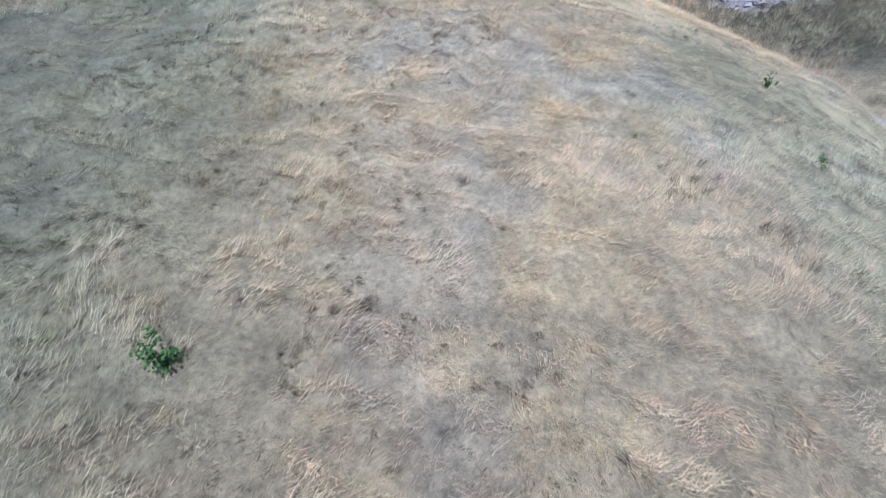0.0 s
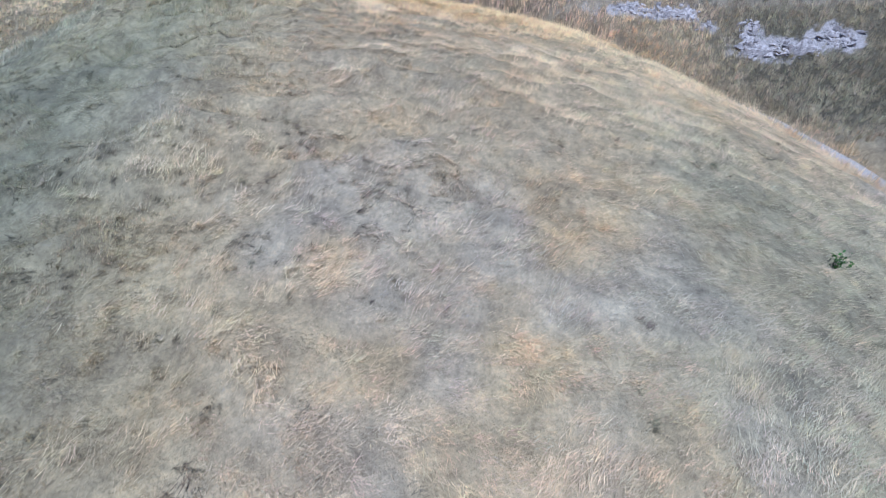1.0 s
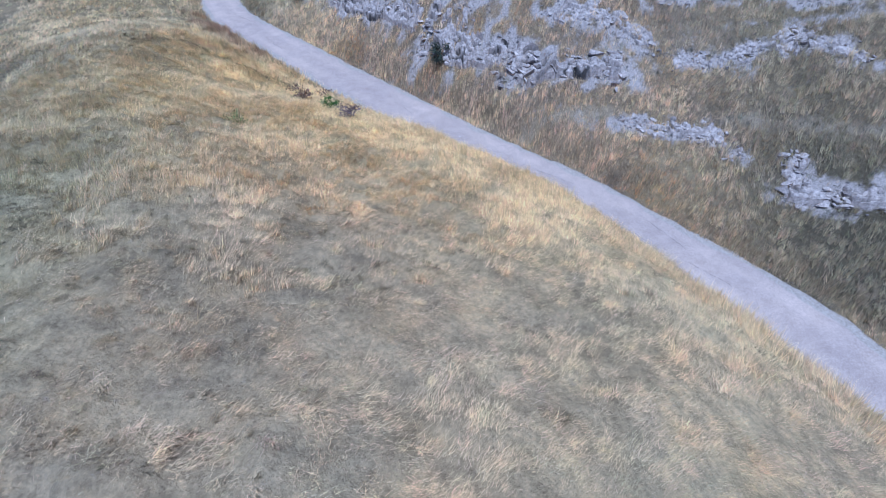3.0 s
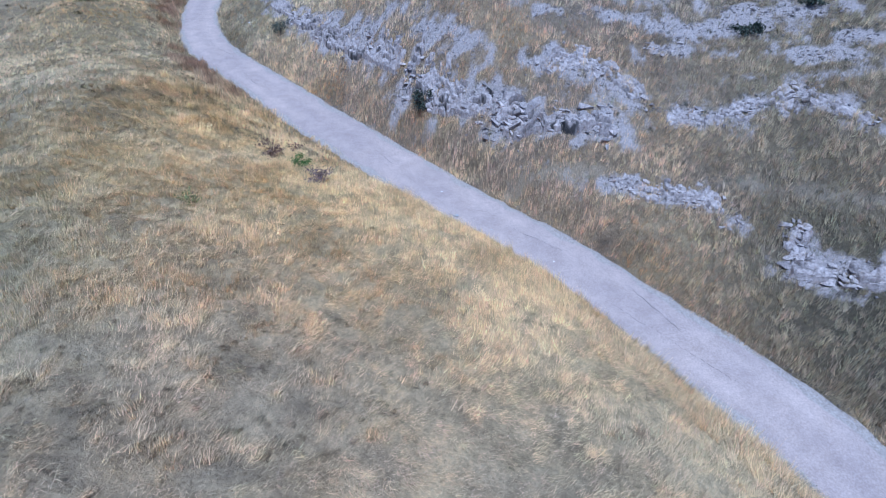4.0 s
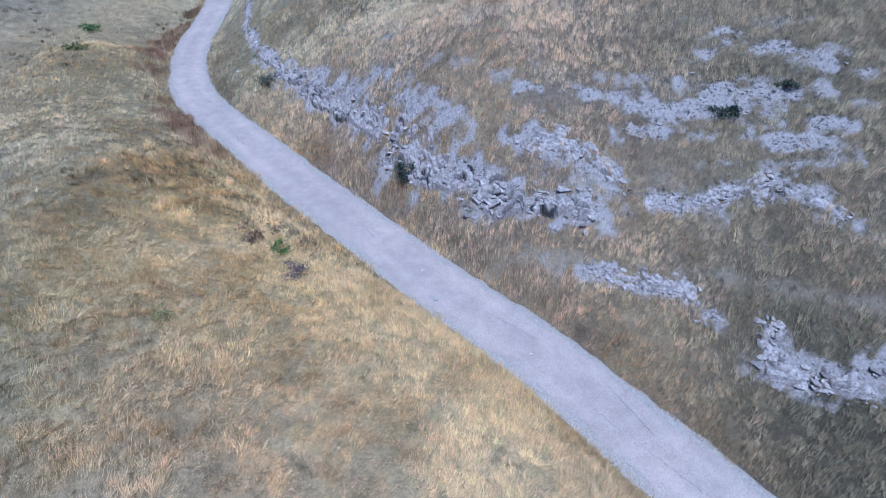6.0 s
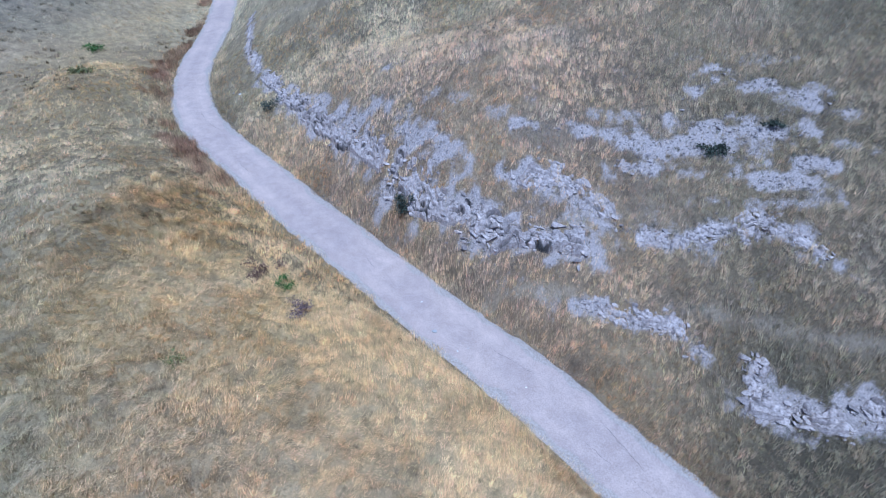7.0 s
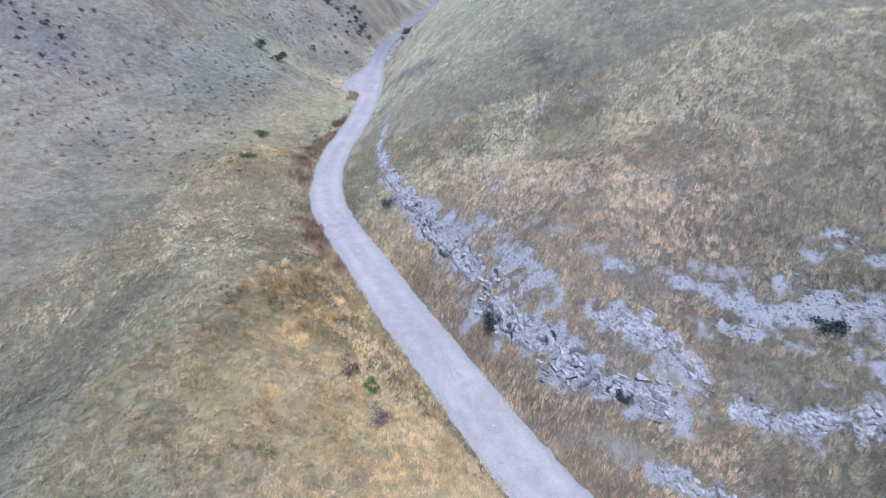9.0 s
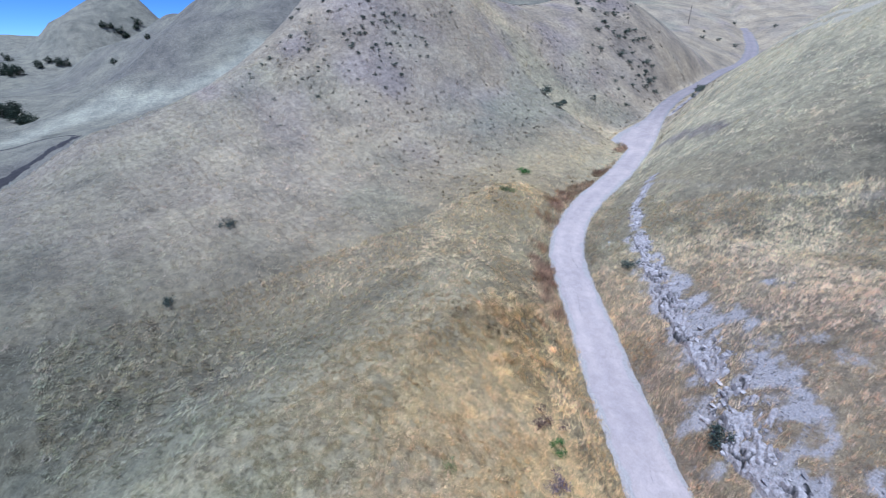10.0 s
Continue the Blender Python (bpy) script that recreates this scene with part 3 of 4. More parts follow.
LINE = spline(ROAD_LINE, 0.3)
way = np.gradient(LINE[:, :2], axis=0)
way /= np.linalg.norm(way, axis=1)[:, None]
side = np.stack([way[:, 1], -way[:, 0]], 1)
metre = np.concatenate([[0], np.cumsum(np.linalg.norm(np.diff(LINE[:, :2], axis=0), axis=1))])
across = np.array([-1, -0.97, -0.9, -0.8, -0.65, -0.45, -0.2, 0, 0.2, 0.45, 0.65, 0.8, 0.9, 0.97, 1])
verts, edge = [], []
for q in across:
    wide = ROAD_HALF + 0.07 * grain(metre, metre * 0 + np.sign(q), 2.3, 41) + 0.11 * grain(metre, metre * 0 + np.sign(q), 0.7, 42)
    wide = wide + broad(LINE[:, 1]) + (lay_by(LINE[:, 1]) if q < 0 else 0)
    p = LINE[:, :2] + side * (q * wide)[:, None]
    sink = 0.05 * smooth(0.9, 1.0, abs(q))
    verts.append(np.column_stack([p, LINE[:, 2] + 0.035 * (1 - q * q) - 0.02 * np.exp(-(((abs(q) - 0.45) / 0.16) ** 2)) - sink + 0.012 * grain(p[:, 0], p[:, 1], 0.8, 43)]))
    edge.append(np.clip(smooth(0.66, 0.92, abs(q) + 0.12 * grain(metre, metre * 0 + 5 * np.sign(q), 1.1, 44)), 0, 1))
road = new("road", mesh_of("road", np.array(verts).reshape(-1, 3), lattice(len(LINE), len(across))[:, ::-1]))
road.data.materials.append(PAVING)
road.data.shade_smooth()
values_of(road.data, "edge", np.array(edge).ravel())
worn = [np.exp(-(((abs(q) - 0.45) / 0.2) ** 2)) * (0.6 + 0.4 * grain(metre, metre * 0 + 3 * np.sign(q), 3.1, 46)) for q in across]
values_of(road.data, "worn", np.array(worn).ravel())
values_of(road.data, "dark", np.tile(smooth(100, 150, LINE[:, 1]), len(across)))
tagged(road, "pale worn single-lane road with gritty edges", "road", kind="structure")


def sampled(field, x, y):
    """A field of the ground's grid, between its lines."""
    i, j = np.clip(np.searchsorted(gx, x) - 1, 0, len(gx) - 2), np.clip(np.searchsorted(gy, y) - 1, 0, len(gy) - 2)
    f, g = (x - gx[i]) / (gx[i + 1] - gx[i]), (y - gy[j]) / (gy[j + 1] - gy[j])
    return (field[j, i] * (1 - f) + field[j, i + 1] * f) * (1 - g) + (field[j + 1, i] * (1 - f) + field[j + 1, i + 1] * f) * g


def track(line, half, label, material):
    """A worn strip of bare earth lying on the ground."""
    p = spline([(x, y, 0) for x, y in line], 0.7)[:, :2]
    w = np.gradient(p, axis=0)
    w /= np.linalg.norm(w, axis=1)[:, None]
    s = np.stack([w[:, 1], -w[:, 0]], 1)
    m = np.arange(len(p)) * 0.7
    rows = []
    for q in (-1, -0.5, 0, 0.5, 1):
        e = p + s * (q * half * (1 + 0.45 * grain(m, m * 0 + q, 2.1, 45)))[:, None]
        rows.append(np.column_stack([e, sampled(Z, e[:, 0], e[:, 1]) + 0.05 - 0.09 * (abs(q) == 1)]))
    o = new("track", mesh_of("track", np.array(rows).reshape(-1, 3), lattice(len(p), 5)[:, ::-1]))
    o.data.materials.append(material)
    return tagged(o, label, "track", kind="structure")


def part(name, bm, material, parent, label=""):
    me = bpy.data.meshes.new(name)
    bm.to_mesh(me)
    bm.free()
    me.materials.append(material)
    ob = new(name, me)
    ob.parent = parent
    if label:
        ob["label"] = label
    return ob


def road_height(k, q):
    return LINE[k, 2] + 0.035 * (1 - q * q)


def crack(start, length, q0, q1, seed):
    """A thin crack in the paving, from one place across the road to another."""
    rnd = random.Random(seed)
    n = max(6, int(length / 0.15))
    k0 = int(np.argmin(np.abs(metre - start)))
    bm = bmesh.new()
    last = None
    off = 0.0
    for i in range(n):
        f = i / (n - 1)
        k = min(len(LINE) - 1, k0 + int(f * length / 0.3))
        off = 0.85 * off + rnd.uniform(-0.05, 0.05)
        q = q0 + (q1 - q0) * f
        p = LINE[k, :2] + side[k] * (q * ROAD_HALF + off) + way[k] * (f * length - 0.3 * int(f * length / 0.3))
        w = 0.009 * (1 - abs(2 * f - 1) ** 3) * (0.6 + 0.4 * math.sin(9 * f + seed)) + 0.002
        z = road_height(k, q) + 0.012
        pair = [bm.verts.new((p[0] + s * side[k][0] * w, p[1] + s * side[k][1] * w, z)) for s in (-1, 1)]
        if last:
            bm.faces.new((last[0], last[1], pair[1], pair[0]))
        last = pair
    return part("crack", bm, CRACK, road, "thin dark crack in the paving")


near_bend = float(metre[np.argmin(np.hypot(LINE[:, 0] - 13.2, LINE[:, 1] - 32.7))])
for n, (s, length, a, b) in enumerate([(-3.5, 5.5, -0.1, -0.35), (-1.0, 2.4, 0.2, 0.5), (5.0, 3.0, 0.3, 0.1), (14.0, 4.0, -0.2, 0.1), (30.0, 5.0, -0.3, -0.1), (38.0, 6.0, 0.4, 0.2)]):
    crack(near_bend + s, length, a, b, n)


EARTH = plain_material("bare_trodden_earth", (0.36, 0.31, 0.22), (0.50, 0.43, 0.31), 3.0)
for line, half in PATHS[3:5]:
    track(line, half, "pale trodden track across the dry grass", EARTH)


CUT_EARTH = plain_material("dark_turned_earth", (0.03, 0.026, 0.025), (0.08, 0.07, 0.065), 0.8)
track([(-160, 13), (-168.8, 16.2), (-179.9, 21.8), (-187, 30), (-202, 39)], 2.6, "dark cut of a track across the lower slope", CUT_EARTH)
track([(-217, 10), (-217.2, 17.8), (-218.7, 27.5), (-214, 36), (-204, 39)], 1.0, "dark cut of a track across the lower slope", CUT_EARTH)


# ---- dry grass ----
def grass(name, label, region, count, per_tuft, spread, tall, width, lean, joints, seed, keep, aim=2.6, brighter=1.0, messy=0.45, contrast=0.3, clumps=0.7, blades=None, stretch=1.0, lift=0.0, dye=None, calm=None):
    """Blades in scattered tufts of own colour, size and lean; tussock shading is in the colour."""
    rnd = np.random.default_rng(seed)
    x0, x1, y0, y1 = region
    m = count // per_tuft
    tx, ty = rnd.uniform(x0, x1, m), rnd.uniform(y0, y1, m)

    def tussock(x, y):
        u, v = x * stretch + 0.25 * grain(x, y, 1.7, 68), y + 0.3 * x * (stretch < 1)
        return grain(u, v, clumps, 54) + 0.5 * grain(u, v, 0.45 * clumps, 55)

    clump = tussock(tx, ty)
    ok = keep(tx, ty) & (rnd.random(m) < np.clip(0.9 + 0.7 * clump + 0.25 * grain(tx, ty, 2.6, 64), 0.12, 1))
    clump = clump[ok]
    tx, ty = tx[ok], ty[ok]
    m = len(tx)
    stir = calm(tx, ty) if calm else np.ones(m)
    clump = clump * stir
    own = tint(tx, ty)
    if dye:
        share = dye[1](tx, ty)[:, None]
        own = own * (1 - share) + np.array(dye[0]) * share
    # random tone per tuft, plus painted shading: pale tussock tops, dark hollows
    own = own * brighter * np.exp(np.clip(rnd.normal(0, contrast, m), -2 * contrast, 1.0 * contrast) + contrast * np.clip(1.5 * clump, -1.6, 0.9))[:, None] * (1 + rnd.normal(0, 0.035, (m, 3)))
    swirl = aim + 1.0 * grain(tx, ty, 5.5, 56) + 1.0 * grain(tx, ty, 1.5, 57) + rnd.normal(0, 0.3, m)
    bow = np.clip(lean + 0.35 * grain(tx, ty, 1.3, 58) + rnd.normal(0, 0.12, m), 0.05, 1.4)
    big = rnd.uniform(0.6, 1.3, m) * (0.95 + 0.45 * clump)
    k = np.repeat(np.arange(m), per_tuft)
    n = len(k)
    x, y = tx[k] + rnd.normal(0, spread, n), ty[k] + rnd.normal(0, spread, n)
    far, bare = sampled(FAR_OFF, x, y), sampled(BARE, x, y)
    ok = (far > ROAD_HALF - 0.22 + 0.5 * rnd.random(n) + 0.22 * grain(x, y, 1.2, 78)) & (rnd.random(n) > (0.93 if name != "scree_tufts" else 0.35) * smooth(0.05, 0.8, bare + 0.35 * tussock(x, y)))
    k, x, y, far, bare = k[ok], x[ok], y[ok], far[ok], bare[ok]
    n = len(k)
    z = sampled(Z, x, y) - 0.02 + lift * stir[k] * smooth(-0.2, 0.9, tussock(x, y))
    angle = swirl[k] + rnd.normal(0, messy, n)
    tilt = np.clip(bow[k] + rnd.normal(0, 0.17, n), 0.05, 1.42) * (1 - 0.45 * smooth(4.5, 2.4, far))
    size = tall * big[k] * rnd.uniform(0.6, 1.2, n) * (1 - 0.35 * bare)
    wide = width * rnd.uniform(0.6, 1.3, n)
    turn = angle + math.pi / 2 + rnd.normal(0, 0.45, n)
    off = np.stack([np.cos(turn) * wide * 0.5, np.sin(turn) * wide * 0.5, 0 * wide], 1)
    base = np.stack([x, y, z], 1)
    reach = size * np.sin(tilt)
    tip = base + np.stack([np.cos(angle) * reach, np.sin(angle) * reach, 0 * reach], 1)
    tip[:, 2] = np.maximum(sampled(Z, tip[:, 0], tip[:, 1]) + 0.6 * (z - sampled(Z, x, y)), z) * 0.7 + 0.3 * z + size * np.cos(tilt) + 0.02
    c = own[k] * np.exp(rnd.normal(0, 0.12, n))[:, None]
    if joints:
        mid = base * 0.5 + tip * 0.5
        mid[:, 2] += size * 0.17
        v = np.stack([base - off, base + off, mid + off * 0.8, mid - off * 0.8, tip], 1).reshape(-1, 3)
        q = 5 * np.arange(n)[:, None]
        f = np.concatenate([q + np.array([[0, 1, 2]]), q + np.array([[0, 2, 3]]), q + np.array([[3, 2, 4]])])
        per = 5
    else:
        v = np.stack([base - off, base + off, tip], 1).reshape(-1, 3)
        f = 3 * np.arange(n)[:, None] + np.array([[0, 1, 2]])
        per = 3
    me = mesh_of(name, v, f)
    colours_of(me, "tint", np.repeat(c, per, axis=0))
    me.materials.append(blades or GRASS)
    return tagged(new(name, me), label, "grass", kind="stuff")


def bank_foot_shade(x, y):
    """Share of grey-green grass at the cut bank's foot, with its shade dyed in."""
    return 0.85 * near_slope(x + 2.5, y + 2.5) * smooth(38, 30, y + 2 * grain(x, y, 2.0, 75)) * smooth(3.6, 2.8, sampled(FAR_OFF, x, y))


def near_slope(x, y):
    return (x < 19) & (y < 42 - 0.55 * (x + 3)) & (x > -14 + 2.2 * grain(x, y, 3.0, 65) + 2.0 * grain(x, y, 0.7, 66))


BARE = np.maximum(scree(X, Y), trodden(X, Y)).reshape(X.shape)
grass("grass_carpet", "matted pale dry grass swept flat by wind", (-18, 19, 1.5, 52), 1250000, 18, 0.085, 0.2, 0.0085, 1.1, False, 1, near_slope, -0.1, 1.46, 0.5, 0.15, 0.36, MAT_GRASS, 0.45, 0.15, calm=lambda x, y: 1.2 - 0.9 * smooth(-3, 6, x))
grass("slope_grass", "tufted brown dry grass on the rocky slope", (-12, 34, 26, 72), 1120000, 8, 0.04, 0.28, 0.021, 0.45, False, 2, lambda x, y: ~near_slope(x, y), 0.5, 1.45, 0.7, 0.22, 0.3, SLOPE_GRASS)
grass("golden_grass", "tufted golden dry grass above the road", (-18, 12, 20, 50), 760000, 11, 0.06, 0.23, 0.015, 0.7, False, 9, lambda x, y: near_slope(x, y) & (y > 27 + 5 * grain(x, y, 3.5, 71) + 5 * grain(x, y, 0.7, 72)), 0.3, 1.33, 0.7, 0.2, 0.3, None, 0.7)
grass("bank_grass", "golden and grey dry grass on the long bank", (-32, -8, 20, 75), 400000, 11, 0.06, 0.25, 0.022, 0.75, False, 3, lambda x, y: ~near_slope(x, y) & (x < -11), 0.4, 1.28, 0.7, 0.2, 0.34, SLOPE_GRASS, 0.7, 0.08)
grass("meadow_grass", "grey-green dry grass on the far slopes", (-80, 50, 5, 125), 700000, 12, 0.13, 0.24, 0.034, 0.75, False, 4, lambda x, y: ((x < -30 + grain(x, y, 2.0, 67)) | (y > 71) | (x > 33) | ((y < 22) & (x < -15.5))), 0.6, 1.35, 0.7, 0.12, 0.55, MAT_GRASS, 0.5)
grass("verge_grass", "tall upright straw-coloured grass beside the road", (-24, 21, 14, 80), 900000, 8, 0.07, 0.27, 0.018, 0.6, False, 5, lambda x, y: sampled(FAR_OFF, x, y) < 3.4, 1.0, 0.98, dye=((0.27, 0.26, 0.18), bank_foot_shade))
grass("crest_grass", "tall pale straw along the top of the cut bank", (-12, 20, 18, 52), 420000, 10, 0.06, 0.4, 0.014, 0.6, False, 11, lambda x, y: near_slope(x, y) & (sampled(FAR_OFF, x, y) < 5.2) & (sampled(FAR_OFF, x, y) > 2.3 + 0.5 * grain(x, y, 1.1, 70)), 0.9, 1.25, 0.5, 0.15, 0.4)
grass("tussock_grass", "brown tussocks of dry grass on the golden bank", (-13, -7, 41.5, 50), 26000, 70, 0.12, 0.42, 0.016, 0.75, False, 8, lambda x, y: grain(x, y, 1.2, 69) > -0.3, 0.2, 1.3)
# shade between the tussocks, drawn as extra dark brown tufts
grass("tussock_shade", "dark brown tufts imitating shade between the tussocks", (-14, -5, 40, 51), 60000, 30, 0.07, 0.16, 0.02, 0.9, False, 16, lambda x, y: (grain(0.6 * x, y + 0.2 * x, 0.7, 79) > 0.25) & (np.hypot((x + 9.5) / 3.6, (y - 45.5) / 4.6) < 1 + 0.3 * grain(x, y, 1.5, 80)), 0.2, 0.4, 0.6, 0.2, 0.5)
# dark tufts added to stand for shaded gaps between the swept locks
grass("shade_tufts", "small dark tufts imitating shaded gaps in the matted grass", (-14, 12, 2, 40), 200000, 22, 0.05, 0.11, 0.014, 1.15, False, 14, lambda x, y: near_slope(x, y) & (grain(x, y, 2.2, 76) + 0.8 * grain(0.5 * x, y, 0.5, 77) > -0.1 + 0.9 * smooth(-3, 8, x)), 0.0, 0.46, 0.4, 0.2, 0.4, lift=0.12)
grass("scree_tufts", "small grey-green tufts among the bare stone", (-18, 30, 32, 84), 420000, 24, 0.06, 0.2, 0.02, 0.5, False, 15, lambda x, y: sampled(BARE, x, y) > 0.3, 0.5, 1.0, 0.8, 0.3, 0.5, dye=((0.20, 0.20, 0.165), lambda x, y: 0.8 + 0 * x))
grass("scrub_tufts", "small dark purple-brown tufts scattered over the hill", (-88, -26, 58, 170), 70000, 26, 0.13, 0.3, 0.05, 0.5, False, 12, lambda x, y: grain(x, y, 9.0, 73) + 0.5 * grain(x, y, 2.5, 74) > 0.0, 0.5, 0.42)
grass("ditch_brush", "rust-brown dried weeds in the roadside ditch", (-34, -8, 49, 106), 500000, 7, 0.12, 0.5, 0.04, 0.5, False, 6, lambda x, y: russet(x, y) > 0.3, 1.0)


# ---- stone ----
def ground_at(x, y):
    return float(sampled(Z, np.array([float(x)]), np.array([float(y)]))[0])


def stone_mesh(seed, flat):
    rnd = random.Random(seed)
    bm = bmesh.new()
    for _ in range(15):
        u = Vector((rnd.gauss(0, 1), rnd.gauss(0, 1), rnd.gauss(0, 1))).normalized()
        box = max(abs(u.x), abs(u.y), abs(u.z))
        u = u.lerp(u / box, 0.65)
        bm.verts.new((u.x * 0.5, u.y * 0.34 * rnd.uniform(0.85, 1.1), u.z * flat * 0.5))
    hull = bmesh.ops.convex_hull(bm, input=bm.verts)
    bmesh.ops.delete(bm, geom=[g for g in hull["geom_interior"] if isinstance(g, bmesh.types.BMVert)], context="VERTS")
    me = bpy.data.meshes.new("rock")
    bm.to_mesh(me)
    bm.free()
    me.materials.append(ROCK)
    return me


STONES = [stone_mesh(70 + k, (0.22, 0.34, 0.48, 0.62)[k % 4]) for k in range(14)]


def bedrock_mesh(line, half, size, relief, origin, seed):
    """A strip of cracked bedrock breaking out of the slope in uneven steps."""
    p = spline([(x, y, 0) for x, y in line], 0.06)[:, :2]
    w = np.gradient(p, axis=0)
    w /= np.linalg.norm(w, axis=1)[:, None]
    s = np.stack([w[:, 1], -w[:, 0]], 1)
    m = np.concatenate([[0], np.cumsum(np.linalg.norm(np.diff(p, axis=0), axis=1))])
    v = np.linspace(-1.25, 1.25, max(9, int(2.5 * half / 0.06))) * half
    U, V = np.meshgrid(m, v)
    x, y = p[None, :, 0] + V * s[None, :, 0], p[None, :, 1] + V * s[None, :, 1]
    bend_u, bend_v = U + 0.3 * grain(U, V, 0.8, seed), V + 0.25 * grain(U, V, 0.7, seed + 1)
    cell = 0.36 * size + 0.1
    a, b_ = bend_u / (3.2 * cell), bend_v / cell
    i0, j0 = np.floor(a), np.floor(b_)
    near, next_, step, tilt = np.full(U.shape, 9.0), np.full(U.shape, 9.0), np.zeros(U.shape), np.zeros(U.shape)
    for di in (-1, 0, 1):
        for dj in (-1, 0, 1):
            h = np.sin((i0 + di) * 127.1 + (j0 + dj) * 311.7 + seed) * 43758.5453
            h2 = np.sin((i0 + di) * 269.5 + (j0 + dj) * 183.3 + seed) * 43758.5453
            h, h2 = h - np.floor(h), h2 - np.floor(h2)
            d = np.hypot(i0 + di + h - a, j0 + dj + h2 - b_)
            closer = d < near
            next_ = np.where(closer, near, np.minimum(next_, d))
            step = np.where(closer, h2 * 0.6 + h * 0.4, step)
            tilt = np.where(closer, 2 * (h2 - 0.5) * (a - i0 - di - h) + 2 * (h - 0.3) * (b_ - j0 - dj - h2), tilt)
            near = np.where(closer, d, near)
    ragged = np.abs(V) / half + 0.7 * grain(x, y, 1.2, seed + 4) + 0.5 * grain(x, y, 0.45, seed + 5) + 0.25 * grain(x, y, 0.2, seed + 11)
    inside = (1 - smooth(0.2, 0.75, ragged)) * smooth(0, 0.7, U) * smooth(0, 0.7, m[-1] - U)
    inside = inside * smooth(2.4, 3.0, to_road(x, y)[0]).reshape(x.shape)
    down = V * np.sign((s @ np.array((-0.7, -0.7))).mean())
    if relief > 0.75:
        # the outer edge of the ledge breaks off towards the road
        lip = half * (0.42 + 0.28 * grain(U, 0 * U, 1.6, seed + 13) + 0.07 * grain(U, 0 * U, 0.7, seed + 14)) - down
        inside = inside * smooth(-0.06, 0.02, lip)
        brow = 0.27 * size * np.exp(-np.maximum(lip, 0) / 0.6)
    else:
        brow = 0
    # layers of rock, each with its broken edge downhill
    layer = down / (0.62 * size + 0.12) + 0.9 * grain(U, V, 1.5, seed + 7) + 0.45 * grain(U, V, 0.5, seed + 8)
    part_of = layer - np.floor(layer)
    gate = smooth(-0.35, 0.3, grain(U, V * 2, 1.1, seed + 9) + 0.5 * grain(U, V, 0.4, seed + 10)) * relief
    ledge = gate * (0.34 * size) * part_of**1.4
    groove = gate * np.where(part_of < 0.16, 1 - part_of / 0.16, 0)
    shaded_joint = (1 - smooth(0.05, 0.14, next_ - near + 0.1 * grain(x, y, 0.3, seed + 3))) * smooth(-0.1, 0.4, grain(x, y, 0.9, seed + 2)) * min(1, 1.3 * relief)
    hollow = sum(np.exp(-(((x - a) / r) ** 2) - ((y - b) / (0.55 * r)) ** 2) for a, b, r in HOLLOWS)
    rim = smooth(0.1, 0.55, inside)
    z = sampled(Z, x, y) - 0.2 + rim * (0.23 + brow + ledge + relief * size * (0.06 * step + 0.09 * tilt)) + (0.05 + 0.06 * relief * rim) * np.abs(grain(x, y, 0.26, seed + 6)) + 0.045 * grain(x, y, 0.14, seed + 12)
    z = z - rim * (0.22 * size * groove + 0.14 * shaded_joint) - 0.4 * smooth(0.3, 0.75, hollow)
    # the layers' undercut grooves get the same painted shade
    shaded_joint = np.clip(np.maximum(shaded_joint, 0.8 * groove), 0, 1)
    me = mesh_of("bedrock", np.stack([x - origin[0], y - origin[1], z - origin[2]], -1).reshape(-1, 3), lattice(len(m), len(v)))
    if me.polygons[0].normal.z < 0:
        me.flip_normals()
    me.shade_flat()
    values_of(me, "shaded_joint", shaded_joint.ravel())
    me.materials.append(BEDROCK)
    return me


def outcrop(name, line, half, count, size, relief, seed):
    rnd = random.Random(seed)
    line = np.array(line, float)
    mid = line.mean(0)
    thing = new("rock_outcrop")
    thing.location = (mid[0], mid[1], float(height(mid[:1], mid[1:])[0]))
    tagged(thing, "pale grey limestone, " + name + ", in dry grass", "rocks", "rock outcrops")
    if relief > 0.35:
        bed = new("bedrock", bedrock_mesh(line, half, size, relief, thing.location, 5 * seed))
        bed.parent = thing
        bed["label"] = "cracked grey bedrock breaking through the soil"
    lengths = np.linalg.norm(np.diff(line, axis=0), axis=1)
    for _ in range(int(1.6 * count)):
        k = rnd.choices(range(len(lengths)), lengths)[0]
        f = rnd.random()
        way_k = (line[k + 1] - line[k]) / lengths[k]
        p = line[k] + f * (line[k + 1] - line[k]) + np.array((way_k[1], -way_k[0])) * rnd.gauss(0, 0.42) * half
        if to_road(p[:1], p[1:])[0][0] < ROAD_HALF + 0.6:
            continue
        s = size * rnd.choice((0.15, 0.2, 0.25, 0.3, 0.35, 0.45, 0.6, 0.8))
        me = rnd.choice(STONES)
        o = new("rock", me)
        o.parent = thing
        z = ground_at(p[0], p[1])
        yaw = math.degrees(math.atan2(way_k[1], way_k[0])) + rnd.gauss(0, 26)
        tilt = pose(0, 0, 0, rnd.gauss(2, 26), rnd.gauss(0, 18), yaw)
        o.matrix_local = Matrix.Translation(Vector((p[0], p[1], z + 0.03 + 0.08 * s)) - thing.location) @ tilt @ Matrix.Diagonal((s * rnd.uniform(0.8, 1.4), s * rnd.uniform(0.8, 1.2), s * rnd.uniform(0.7, 1.2), 1))
    return thing


for n, row in enumerate(OUTCROPS):
    outcrop(*row, 200 + n)


